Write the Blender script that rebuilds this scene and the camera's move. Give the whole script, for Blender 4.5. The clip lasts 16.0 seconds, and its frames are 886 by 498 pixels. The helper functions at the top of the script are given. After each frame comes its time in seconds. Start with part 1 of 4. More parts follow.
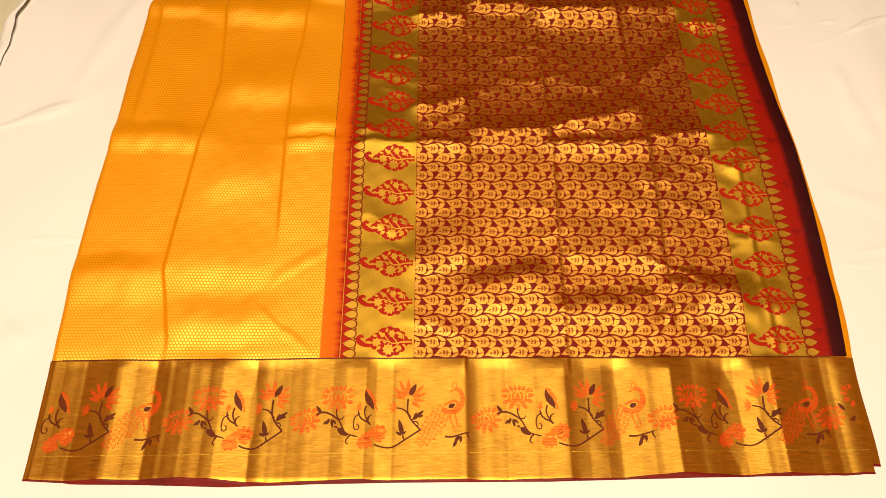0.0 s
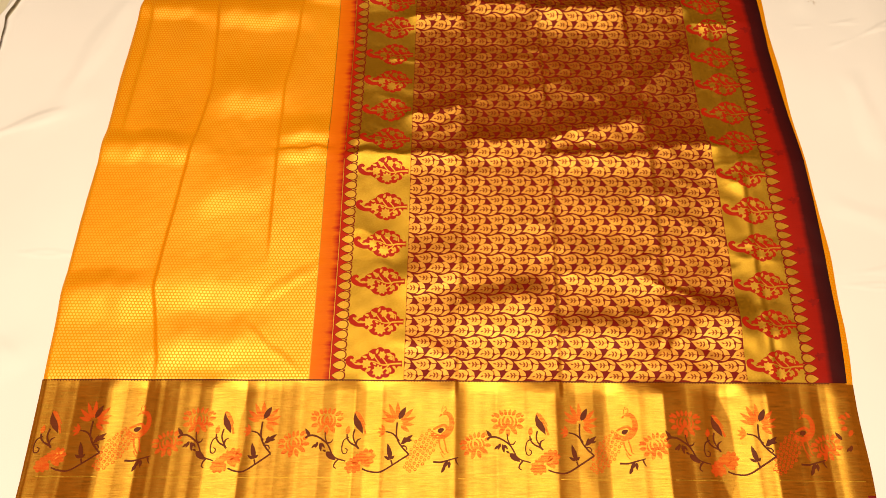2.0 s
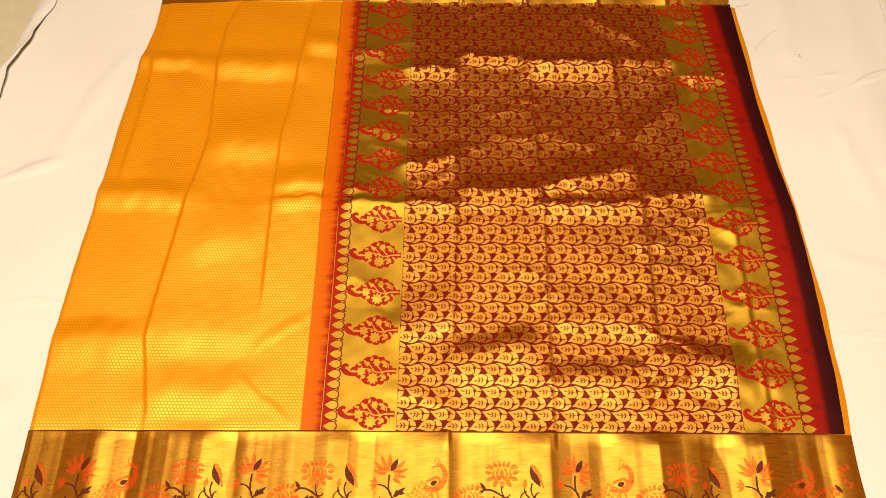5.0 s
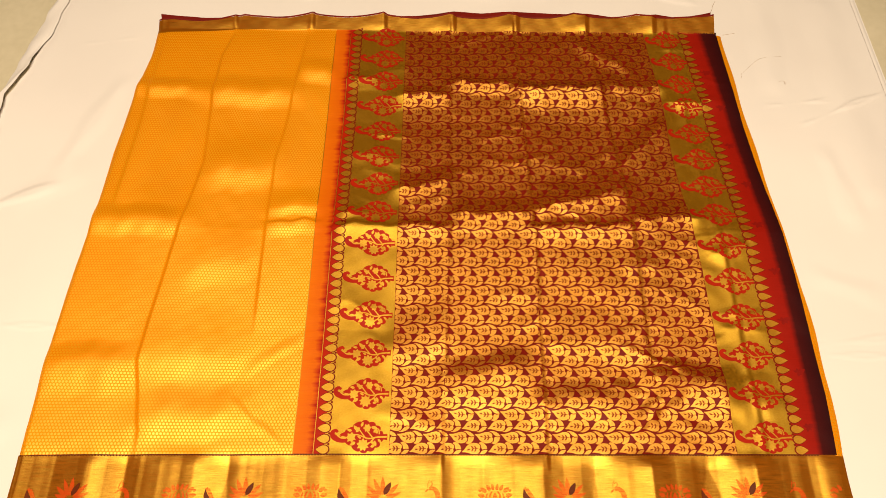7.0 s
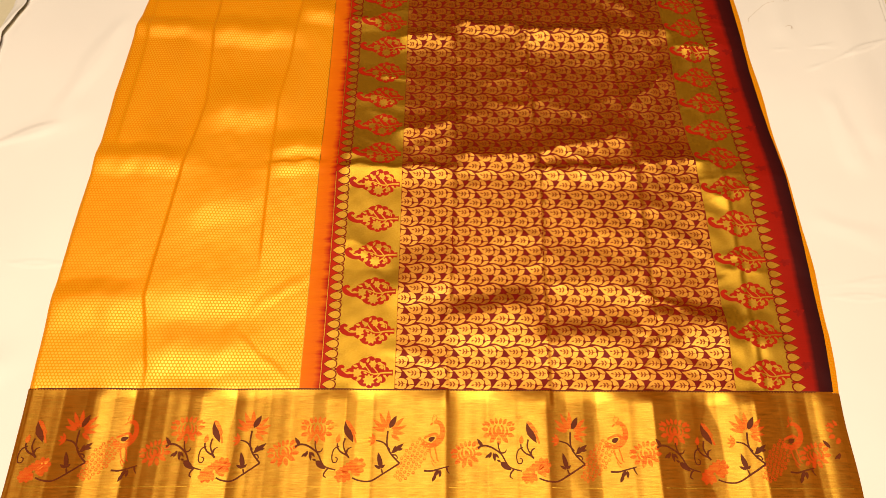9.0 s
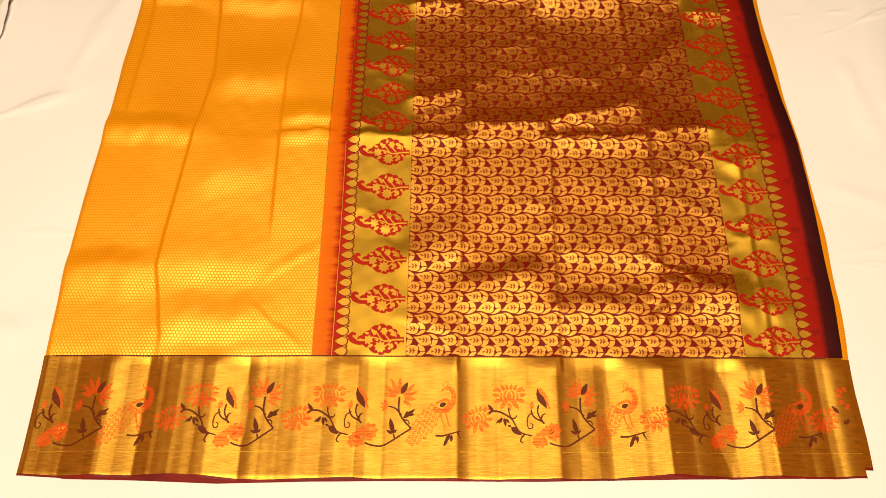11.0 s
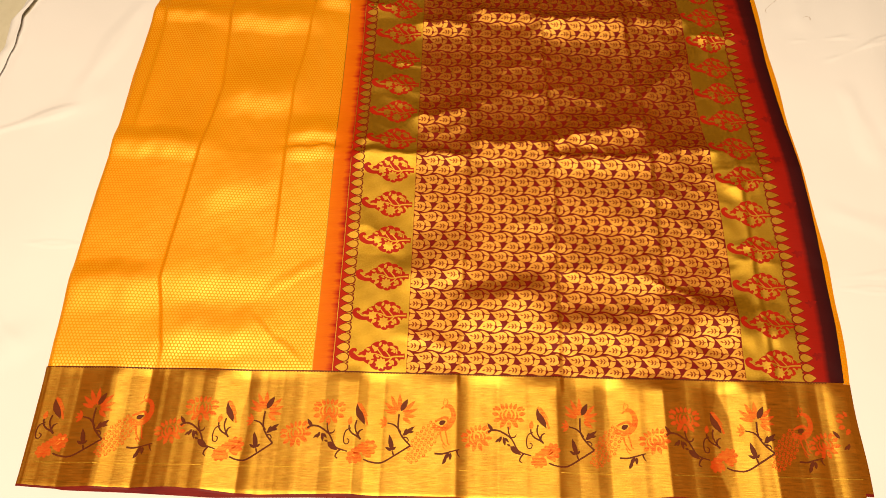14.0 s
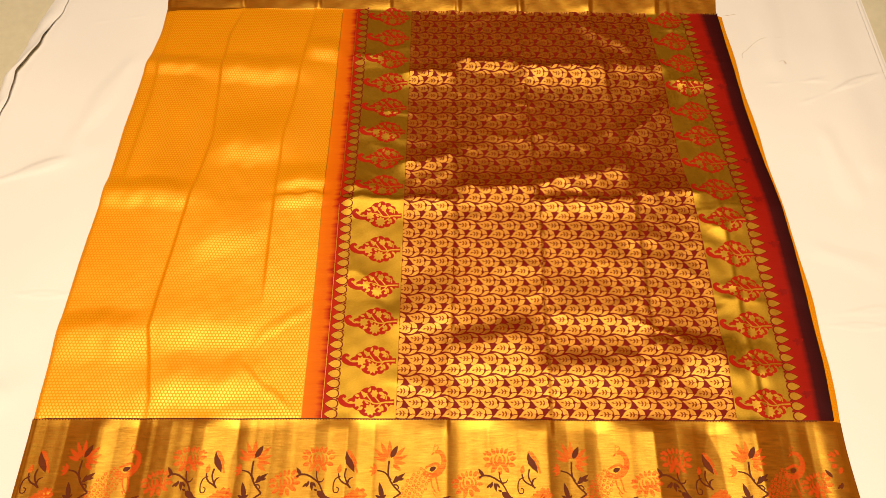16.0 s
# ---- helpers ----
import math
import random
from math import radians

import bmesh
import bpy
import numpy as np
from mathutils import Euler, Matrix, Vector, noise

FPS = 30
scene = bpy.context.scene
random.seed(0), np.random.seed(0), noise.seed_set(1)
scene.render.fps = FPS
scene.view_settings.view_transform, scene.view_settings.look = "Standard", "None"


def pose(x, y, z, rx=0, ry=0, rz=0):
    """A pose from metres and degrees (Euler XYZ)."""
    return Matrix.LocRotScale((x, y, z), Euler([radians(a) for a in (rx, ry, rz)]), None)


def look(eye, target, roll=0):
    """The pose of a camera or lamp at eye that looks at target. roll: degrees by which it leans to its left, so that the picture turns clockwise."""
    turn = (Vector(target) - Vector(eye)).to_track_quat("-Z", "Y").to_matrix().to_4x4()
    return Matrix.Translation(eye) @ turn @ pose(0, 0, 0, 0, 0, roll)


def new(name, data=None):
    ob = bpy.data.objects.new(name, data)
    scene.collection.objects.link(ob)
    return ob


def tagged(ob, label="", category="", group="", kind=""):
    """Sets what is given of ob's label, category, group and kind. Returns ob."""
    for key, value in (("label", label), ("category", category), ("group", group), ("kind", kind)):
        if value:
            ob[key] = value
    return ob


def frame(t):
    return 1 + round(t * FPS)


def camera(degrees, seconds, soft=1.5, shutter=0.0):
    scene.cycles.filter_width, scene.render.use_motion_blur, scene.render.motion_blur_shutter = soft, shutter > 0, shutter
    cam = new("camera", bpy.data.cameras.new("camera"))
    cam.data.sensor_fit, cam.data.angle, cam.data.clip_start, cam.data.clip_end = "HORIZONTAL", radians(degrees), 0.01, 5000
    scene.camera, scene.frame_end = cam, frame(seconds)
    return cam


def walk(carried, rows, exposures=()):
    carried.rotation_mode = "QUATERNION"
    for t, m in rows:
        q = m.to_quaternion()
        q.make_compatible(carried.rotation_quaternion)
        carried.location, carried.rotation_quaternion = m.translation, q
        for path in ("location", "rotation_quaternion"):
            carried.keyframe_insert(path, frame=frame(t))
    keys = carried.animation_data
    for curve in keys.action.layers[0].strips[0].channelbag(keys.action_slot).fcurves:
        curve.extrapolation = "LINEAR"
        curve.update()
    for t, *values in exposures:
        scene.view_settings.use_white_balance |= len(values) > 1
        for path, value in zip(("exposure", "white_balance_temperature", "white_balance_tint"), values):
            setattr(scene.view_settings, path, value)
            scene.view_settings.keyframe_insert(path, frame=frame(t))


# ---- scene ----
cam = camera(64.0, 16.0, soft=0.8)
PATH = [
    (0, (0.033, -0.306, 1.029), (0.067, 0.554, -0.777), 2.3),
    (0.5, (0.07, -0.26, 1.045), (0.102, 0.509, -0.801), 3.2),
    (1, (0.081, -0.237, 1.045), (0.07, 0.488, -0.818), 1.3),
    (1.5, (0.076, -0.222, 1.046), (0.057, 0.481, -0.827), -0.3),
    (2, (0.071, -0.214, 1.047), (0.057, 0.542, -0.805), -0.3),
    (2.5, (0.078, -0.213, 1.049), (0.052, 0.598, -0.78), -1.2),
    (3, (0.08, -0.211, 1.05), (0.06, 0.642, -0.759), -1.1),
    (5.5, (0.076, -0.214, 1.047), (0.07, 0.68, -0.742), 0.4),
    (6, (0.077, -0.217, 1.049), (0.073, 0.705, -0.726), 0.4),
    (6.5, (0.076, -0.217, 1.051), (0.085, 0.723, -0.714), 1.1),
    (7, (0.079, -0.224, 1.052), (0.088, 0.725, -0.709), 1.0),
    (7.5, (0.074, -0.228, 1.048), (0.094, 0.692, -0.728), 1.6),
    (8, (0.072, -0.235, 1.047), (0.096, 0.659, -0.742), 1.7),
    (8.5, (0.07, -0.244, 1.045), (0.094, 0.623, -0.757), 2.0),
    (9, (0.064, -0.257, 1.04), (0.088, 0.596, -0.768), 2.3),
    (11.5, (0.054, -0.27, 1.036), (0.063, 0.518, -0.802), 1.3),
    (12, (0.051, -0.27, 1.038), (0.06, 0.53, -0.795), 1.4),
    (12.5, (0.05, -0.269, 1.036), (0.058, 0.535, -0.795), 1.3),
    (13, (0.056, -0.268, 1.039), (0.052, 0.552, -0.785), 0.8),
    (13.5, (0.058, -0.272, 1.039), (0.051, 0.544, -0.787), 0.8),
    (14, (0.059, -0.269, 1.042), (0.056, 0.564, -0.776), 1.5),
    (14.5, (0.063, -0.266, 1.043), (0.063, 0.592, -0.763), 1.1),
    (15, (0.06, -0.262, 1.046), (0.07, 0.62, -0.749), 1.2),
    (15.5, (0.064, -0.265, 1.049), (0.08, 0.649, -0.73), 1.5),
    (16, (0.069, -0.271, 1.05), (0.08, 0.672, -0.714), 1.3),
]
walk(cam, [(t, look(eye, target, roll)) for t, eye, target, roll in PATH])

# ---- light: a warm ceiling lamp in an added closed room, a little to the side of the cloth ----
world = bpy.data.worlds.new("room_world")
scene.world = world
world.use_nodes = True
world.node_tree.nodes["Background"].inputs[0].default_value = (1.0, 0.86, 0.66, 1)
world.node_tree.nodes["Background"].inputs[1].default_value = 0.02


def area_lamp(name, eye, target, sx, sy, watts, colour):
    d = bpy.data.lights.new(name, "AREA")
    d.shape, d.size, d.size_y, d.energy, d.color = "RECTANGLE", sx, sy, watts, colour
    ob = new(name, d)
    ob.matrix_world = look(eye, target)
    return ob


area_lamp("ceiling_lamp", (0.0, -0.82, 3.02), (-0.05, 0.25, 0), 1.5, 0.45, 173, (1.0, 0.82, 0.60))

# ---- shape of the laid-out cloth ----
# pattern coordinates (u, v) follow the weave; warp() lays them on the sheet, height() gives the folds
Z0 = 0.0105


def ip(a, xs, ys):
    return np.interp(a, xs, ys)


# sideways pull of the weave towards the far end, at five places across
SKEW_V = [0, 0.09, 0.2, 0.3, 0.5, 0.66, 0.83]
SKEW_U = [0.008, 0.513, 0.610, 0.627, 0.657]
SKEW = [[0] * 7, [0, 0, 0, -0.004, -0.016, -0.019, -0.032], [0, 0, -0.002, -0.010, -0.021, -0.034, -0.049],
        [0, 0.004, 0.005, 0.001, -0.012, -0.025, -0.042], [0, 0.006, 0.006, 0.003, -0.012, -0.022, -0.029]]


def warp(u, v):
    u, v = np.asarray(u, float), np.asarray(v, float)
    x = u + 0.0
    for u0, u1, a, c in zip(SKEW_U, SKEW_U[1:], SKEW, SKEW[1:]):
        t = np.where((u >= u0) & ((u < u1) | (u1 == SKEW_U[-1])), np.clip((u - u0) / (u1 - u0), 0, 1), -1)
        x = x + np.where(t >= 0, ip(v, SKEW_V, a) * (1 - t) + ip(v, SKEW_V, c) * t, 0)
    left = ip(v, [0.18, 0.29, 0.39, 0.53, 0.67, 0.77], [0, 0.005, 0.013, 0.015, 0.025, 0.037])
    x = x + left * np.clip((-0.131 - u) / 0.393, 0, 1)
    y = v + ip(u, [-0.52, -0.13, 0.2, 0.65], [-0.005, -0.001, 0.001, 0.004]) * np.clip(1 - v / 0.25, 0, 1)
    y = y + ip(u, [-0.52, -0.3], [-0.012, 0]) * np.clip((v - 0.6) / 0.22, 0, 1)
    return x, y


# border pleats: a sharp ridge at each crease, cupped cloth between
# how each stretch of the border leans across u: 1 faces the lamp, 0 leans away
LEAN = [(-0.640, 0.6), (-0.520, 0.9), (-0.470, 0.9), (-0.468, 0.35), (-0.424, 0.45), (-0.420, 0.90), (-0.368, 0.85), (-0.366, 0.0), (-0.350, 0.1), (-0.346, 0.6), (-0.340, 0.40), (-0.270, 0.50), (-0.266, 0.85), (-0.222, 0.95),
        (-0.220, 0.05), (-0.205, 0.25), (-0.184, 0.60), (-0.150, 0.80), (-0.066, 0.95), (-0.061, 0.95), (-0.060, 0.0), (-0.045, 0.15), (-0.037, 0.60), (-0.022, 0.55), (-0.020, 0.85), (0.076, 0.85), (0.084, 0.55), (0.086, 0.0), (0.098, 0.2), (0.105, 0.55), (0.143, 0.60),
        (0.145, 0.90), (0.218, 0.85), (0.229, 0.55), (0.231, 0.0), (0.248, 0.25), (0.255, 0.45), (0.304, 0.50), (0.306, 1.0), (0.384, 0.95), (0.386, 0.05), (0.430, 0.22), (0.464, 0.15), (0.467, 0.50), (0.480, 0.55), (0.483, 1.0), (0.534, 0.95),
        (0.536, 0.0), (0.570, 0.20), (0.612, 0.15), (0.614, 0.70), (0.640, 0.45), (0.655, 0.1), (0.700, 0.2)]
MINOR = [(-0.500, 0.05), (-0.434, 0.06), (-0.340, 0.05), (-0.287, 0.06), (-0.267, -0.04), (-0.195, 0.03), (-0.140, -0.04), (-0.108, 0.05), (-0.022, 0.05),
         (0.030, -0.04), (0.112, 0.05), (0.145, 0.04), (0.185, -0.05), (0.259, 0.05), (0.285, -0.05), (0.307, 0.06), (0.350, -0.04), (0.420, 0.05),
         (0.470, 0.07), (0.510, -0.05), (0.570, 0.04), (0.600, -0.03), (0.624, 0.06),
         (-0.415, -0.05), (-0.395, 0.04), (-0.318, -0.05), (-0.240, 0.05), (-0.170, 0.04), (-0.088, -0.05), (-0.045, 0.05), (0.004, -0.03), (0.060, 0.04),
         (0.160, -0.04), (0.212, 0.05), (0.330, -0.05), (0.372, 0.04), (0.445, -0.05), (0.490, 0.03), (0.530, 0.04), (0.585, 0.05)]


LEAN_SLOPE = 0.37


def pleat_profile():
    xs = np.linspace(-0.64, 0.70, 2681)
    tone = np.interp(xs, [p[0] for p in LEAN], [p[1] for p in LEAN])
    s = LEAN_SLOPE * (tone - 0.5) * np.where(xs < -0.19, -1.0, 1.0)
    for m, d in MINOR:
        s = s + 2.1 * d * np.where(xs >= m, np.exp(-(xs - m).clip(0) / 0.012), 0)
    s = s + 0.03 * np.sin(xs * 310 + 2 * np.sin(xs * 37)) * np.sin(xs * 57) + 0.025 * np.sin(xs * 171 + 1.3) * np.sin(xs * 23)
    s = np.convolve(s, np.hanning(5) / np.hanning(5).sum(), "same")
    h = np.cumsum(s) * (xs[1] - xs[0])
    wide = np.convolve(np.pad(h, 200, "edge"), np.ones(401) / 401, "valid")
    return xs, h - wide


PX, PH = pleat_profile()


def smooth(s):
    s = np.clip(s, 0, 1)
    return s * s * (3 - 2 * s)


def tent(s):
    return np.clip(s, 0, 1) ** 1.45


def window(a, a0, a1, w):
    return smooth((a - a0) / w + 0.5) * smooth((a1 - a) / w + 0.5)


# folds across the cloth: x0, y0, x1, y1, height, width of the near slope, of the far slope
FOLDS = [
    (-0.10, 0.374, 0.090, 0.376, 0.0032, 0.040, 0.012), (-0.005, 0.448, 0.104, 0.470, 0.0046, (0.035, 0.060), 0.040),
    (0.10, 0.398, 0.232, 0.400, 0.0050, 0.042, 0.040), (0.235, 0.376, 0.400, 0.378, 0.0040, 0.040, 0.011),
    (0.235, 0.406, 0.405, 0.452, 0.0046, (0.016, 0.056), 0.060), (0.402, 0.392, 0.530, 0.396, 0.0036, 0.030, 0.045),
    (-0.10, 0.395, -0.050, 0.400, 0.0020, 0.020, 0.020),
    (-0.01, 0.664, 0.092, 0.664, 0.0040, 0.034, 0.026), (0.098, 0.694, 0.216, 0.690, 0.0042, 0.030, 0.024),
    (0.220, 0.676, 0.384, 0.680, 0.0062, 0.050, 0.026), (0.384, 0.688, 0.505, 0.686, 0.0030, 0.030, 0.040),
    (-0.11, 0.704, -0.040, 0.700, 0.0030, 0.030, 0.020), (0.50, 0.650, 0.600, 0.655, 0.0030, 0.026, 0.026),
    (0.34, 0.800, 0.450, 0.720, 0.0020, 0.030, 0.050), (0.395, 0.500, 0.500, 0.612, 0.0040, 0.050, 0.050),
    (0.385, 0.306, 0.440, 0.302, 0.0018, 0.022, 0.040), (0.40, 0.118, 0.525, 0.106, 0.0050, 0.070, 0.036),
    (0.09, 0.108, 0.215, 0.132, 0.0036, 0.070, 0.040), (0.00, 0.165, 0.105, 0.192, 0.0026, 0.045, 0.070),
    (0.22, 0.078, 0.370, 0.084, 0.0026, 0.045, 0.035), (0.25, 0.185, 0.390, 0.165, 0.0024, 0.040, 0.070),
    (0.36, 0.030, 0.450, 0.105, 0.0022, 0.016, 0.030), (0.355, 0.175, 0.412, 0.146, 0.0006, 0.008, 0.006), (0.365, 0.215, 0.415, 0.158, 0.0005, 0.009, 0.007), (0.400, 0.150, 0.455, 0.128, 0.0016, 0.010, 0.008),
    (0.52, 0.075, 0.590, 0.080, 0.0016, 0.030, 0.030),
    (0.52, 0.205, 0.600, 0.190, 0.0013, 0.030, 0.040), (0.52, 0.330, 0.610, 0.350, 0.0014, 0.030, 0.040),
    (-0.09, 0.240, -0.010, 0.225, 0.0010, 0.030, 0.040), (-0.09, 0.530, 0.000, 0.520, 0.0012, 0.030, 0.040),
    (-0.530, 0.390, -0.365, 0.386, 0.0034, 0.038, 0.035), (-0.210, 0.381, -0.128, 0.383, 0.0024, 0.030, 0.008),
    (-0.210, 0.412, -0.128, 0.416, 0.0024, 0.022, 0.040), (-0.330, 0.490, -0.210, 0.500, 0.0036, 0.055, 0.090),
    (-0.510, 0.680, -0.372, 0.674, 0.0028, 0.030, 0.030), (-0.360, 0.668, -0.200, 0.668, 0.0038, 0.042, 0.045),
    (-0.190, 0.720, -0.128, 0.718, 0.0034, 0.036, 0.040), (-0.372, 0.046, -0.205, 0.056, 0.0026, 0.040, 0.052),
    (-0.372, 0.145, -0.215, 0.150, 0.0026, 0.045, 0.090), (-0.540, 0.132, -0.392, 0.136, 0.0032, 0.060, 0.040),
    (-0.215, 0.120, -0.135, 0.175, 0.0005, 0.016, 0.020), (-0.225, 0.072, -0.150, 0.010, 0.0008, 0.016, 0.014),
    (-0.330, 0.300, -0.230, 0.315, 0.0020, 0.050, 0.080),
]
SMALL = random.Random(11)
for _ in range(80):
    sx, sy = SMALL.uniform(-0.07, 0.58), SMALL.uniform(0.03, 0.80)
    ln, tilt = SMALL.uniform(0.03, 0.09), SMALL.uniform(-0.5, 0.5)
    FOLDS.append((sx, sy, sx + ln, sy + ln * tilt, SMALL.uniform(0.0003, 0.0010), SMALL.uniform(0.008, 0.026), SMALL.uniform(0.008, 0.026)))
# long creases: y knots, x knots, height, width of the slope to the left and to the right
CREASES = [
    ([0.03, 0.137, 0.203, 0.323, 0.392, 0.51, 0.60, 0.675, 0.758, 0.815], [-0.357, -0.379, -0.375, -0.363, -0.355, -0.339, -0.345, -0.348, -0.345, -0.330], 0.0050, 0.0070, 0.110),
    ([0.22, 0.40, 0.515, 0.608, 0.697, 0.815], [-0.211, -0.213, -0.213, -0.202, -0.196, -0.184], 0.0036, 0.0060, 0.075),
    ([0.42, 0.60, 0.82], [-0.480, -0.470, -0.465], 0.0026, 0.008, 0.050),
    ([-0.01, 0.34, 0.85], [0.083, 0.095, 0.094], 0.0018, 0.024, 0.005), ([-0.01, 0.36, 0.85], [0.236, 0.238, 0.219], 0.0024, 0.030, 0.0045),
    ([0.05, 0.135, 0.443, 0.85], [0.400, 0.403, 0.400, 0.365], 0.0022, 0.028, 0.006), ([0.0, 0.3, 0.85], [0.553, 0.548, 0.523], 0.0012, 0.016, 0.008),
]
TOPC = [-0.49, -0.334, -0.181, -0.038, 0.100, 0.226, 0.365, 0.500, 0.660]
FOLD_YELLOW, FOLD_RED = 1.9, 2.0
RNG = np.random.RandomState(5)
WAVES = [(RNG.uniform(-1, 1) * f, RNG.uniform(-1, 1) * f, RNG.uniform(0, 6.28), 0.012 / f) for f in (18, 22, 30, 36, 45, 60, 75, 90, 120, 150, 190, 240)]


def height(x, y):
    x, y = np.asarray(x, float), np.asarray(y, float)
    z = np.full(np.broadcast(x, y).shape, Z0)
    z += np.interp(x, PX, PH) * (0.10 + 0.90 * smooth((0.012 - y) / 0.03))
    z += 0.33 * ((np.clip(-y, 0, 0.172) - 0.086) ** 2 - 0.086 ** 2)
    top = smooth((y - 0.815) / 0.03)
    z += 0.38 * np.clip(y - 0.830, 0, 1)
    for c in TOPC[1:-1]:
        d = x - c
        z += 0.0042 * top * np.where(d < 0, np.clip(1 + d / 0.070, 0, 1) ** 1.5, smooth(1 - d / 0.010))
    z += np.interp(y, [0.0, 0.19, 0.37, 0.46, 0.60, 0.68, 0.83], [0, 0, 0.0110, 0.0020, -0.002, 0.0022, -0.001]) * (0.45 + 0.55 * smooth((x + 0.16) / 0.08))
    for x0, y0, x1, y1, h, near, far in FOLDS:
        d = y - (y0 + (y1 - y0) * np.clip((x - x0) / (x1 - x0), -0.2, 1.2))
        shape = smooth if x1 < -0.1 or y0 < 0.2 else tent
        d = d + 0.0025 * np.sin(70 * x + 40 * y0) + 0.0015 * np.sin(155 * x + 90 * y0)
        if isinstance(near, tuple):
            near = near[0] + (near[1] - near[0]) * np.clip((x - x0) / (x1 - x0), 0, 1)
        p = np.where(d < 0, shape(1 + d / near), shape(1 - d / far))
        z += (FOLD_YELLOW if x1 < -0.1 else FOLD_RED * (0.95 if y0 < 0.2 else 1.0)) * h * p * window(x, x0, x1, min(0.09, 0.6 * (x1 - x0)) if x1 < -0.1 else 0.045)
    for ys, xs, h, wl, wr in CREASES:
        d = x - np.interp(y, ys, xs)
        p = np.where(d < 0, np.clip(1 + d / wl, 0, 1) ** 1.6, smooth(1 - d / wr))
        z += (h * p - (0.0 if xs[0] < -0.1 else 0.2) * h * smooth(1 - np.abs(d - 1.2 * wr) / (0.85 * wr))) * window(y, ys[0], ys[-1], 0.12 if xs[0] < -0.1 else 0.04)
    quiet = 0.35 + 0.65 * smooth((y + 0.01) / 0.03)
    for kx, ky, ph, a in WAVES:
        z += a * quiet * np.sin(kx * x + ky * y + ph)
    # the rim sinks to the sheet
    z -= 0.0010 * (1 - smooth((y + 0.179) / 0.010)) + 0.0045 * (1 - smooth((x - np.interp(y, [0.18, 0.4, 0.67, 0.77], [-0.527, -0.514, -0.502, -0.489])) / 0.010))
    return np.maximum(z, 0.0040 + 0.15 * (z - 0.0040))


# ---- materials ----
def node(nt, kind, **kw):
    n = nt.nodes.new(kind)
    for k, v in kw.items():
        if k == "operation":
            n.operation = v
        elif k == "data_type":
            n.data_type = v
    return n


class Mat:
    """A small helper round one principled material."""

    def __init__(self, name, rough=0.6, metal=0.0, spec=0.5):
        self.m = bpy.data.materials.new(name)
        self.m.use_nodes = True
        self.nt = self.m.node_tree
        self.b = self.nt.nodes["Principled BSDF"]
        self.b.inputs["Roughness"].default_value = rough
        self.b.inputs["Metallic"].default_value = metal
        self.b.inputs["Specular IOR Level"].default_value = spec

    def link(self, a, b):
        self.nt.links.new(a, b)

    def coord(self, which="Object"):
        return self.nt.nodes.new("ShaderNodeTexCoord").outputs[which]

    def scaled(self, vec, s):
        n = self.nt.nodes.new("ShaderNodeMapping")
        n.inputs["Scale"].default_value = s
        self.link(vec, n.inputs["Vector"])
        return n.outputs[0]

    def noise(self, vec, scale, detail=3.0):
        n = self.nt.nodes.new("ShaderNodeTexNoise")
        n.inputs["Scale"].default_value = scale
        n.inputs["Detail"].default_value = detail
        self.link(vec, n.inputs["Vector"])
        return n.outputs["Fac"]

    def ramp(self, fac, stops):
        n = self.nt.nodes.new("ShaderNodeValToRGB")
        el = n.color_ramp.elements
        while len(el) < len(stops):
            el.new(0.5)
        for e, (p, c) in zip(el, stops):
            e.position, e.color = p, (*c, 1) if len(c) == 3 else c
        self.link(fac, n.inputs[0])
        return n.outputs[0]

    def math(self, op, a, b=None, c=None):
        n = self.nt.nodes.new("ShaderNodeMath")
        n.operation = op
        for i, v in enumerate((a, b, c)):
            if v is None:
                continue
            if isinstance(v, (int, float)):
                n.inputs[i].default_value = v
            else:
                self.link(v, n.inputs[i])
        return n.outputs[0]

    def mix(self, fac, a, b):
        n = self.nt.nodes.new("ShaderNodeMix")
        n.data_type = "RGBA"
        ins = [s for s in n.inputs if s.type == "RGBA"]
        for s, v in ((n.inputs[0], fac), (ins[0], a), (ins[1], b)):
            if isinstance(v, tuple):
                s.default_value = (*v, 1)
            elif isinstance(v, (int, float)):
                s.default_value = v
            else:
                self.link(v, s)
        return [s for s in n.outputs if s.type == "RGBA"][0]

    def metal(self, colour, rough):
        """A glossy lobe with no long tails, for flat polished thread."""
        n = self.nt.nodes.new("ShaderNodeBsdfAnisotropic")
        n.distribution = "BECKMANN"
        for s, v in ((n.inputs["Color"], colour), (n.inputs["Roughness"], rough)):
            if isinstance(v, tuple):
                s.default_value = (*v, 1)
            elif isinstance(v, (int, float)):
                s.default_value = v
            else:
                self.link(v, s)
        return n

    def blend(self, bare, metal):
        """Metal where bare is 0, the principled silk where it is 1."""
        n = self.nt.nodes.new("ShaderNodeMixShader")
        self.link(bare, n.inputs[0])
        self.link(metal.outputs[0], n.inputs[1])
        self.link(self.b.outputs[0], n.inputs[2])
        self.link(n.outputs[0], self.nt.nodes["Material Output"].inputs["Surface"])

    def bump(self, h, strength, dist):
        n = self.nt.nodes.new("ShaderNodeBump")
        n.inputs["Strength"].default_value = strength
        n.inputs["Distance"].default_value = dist
        self.link(h, n.inputs["Height"])
        self.link(n.outputs[0], self.b.inputs["Normal"])
        self.normal = n.outputs[0]

    def colour(self, c):
        if isinstance(c, tuple):
            self.b.inputs["Base Color"].default_value = (*c, 1)
        else:
            self.link(c, self.b.inputs["Base Color"])
        return self


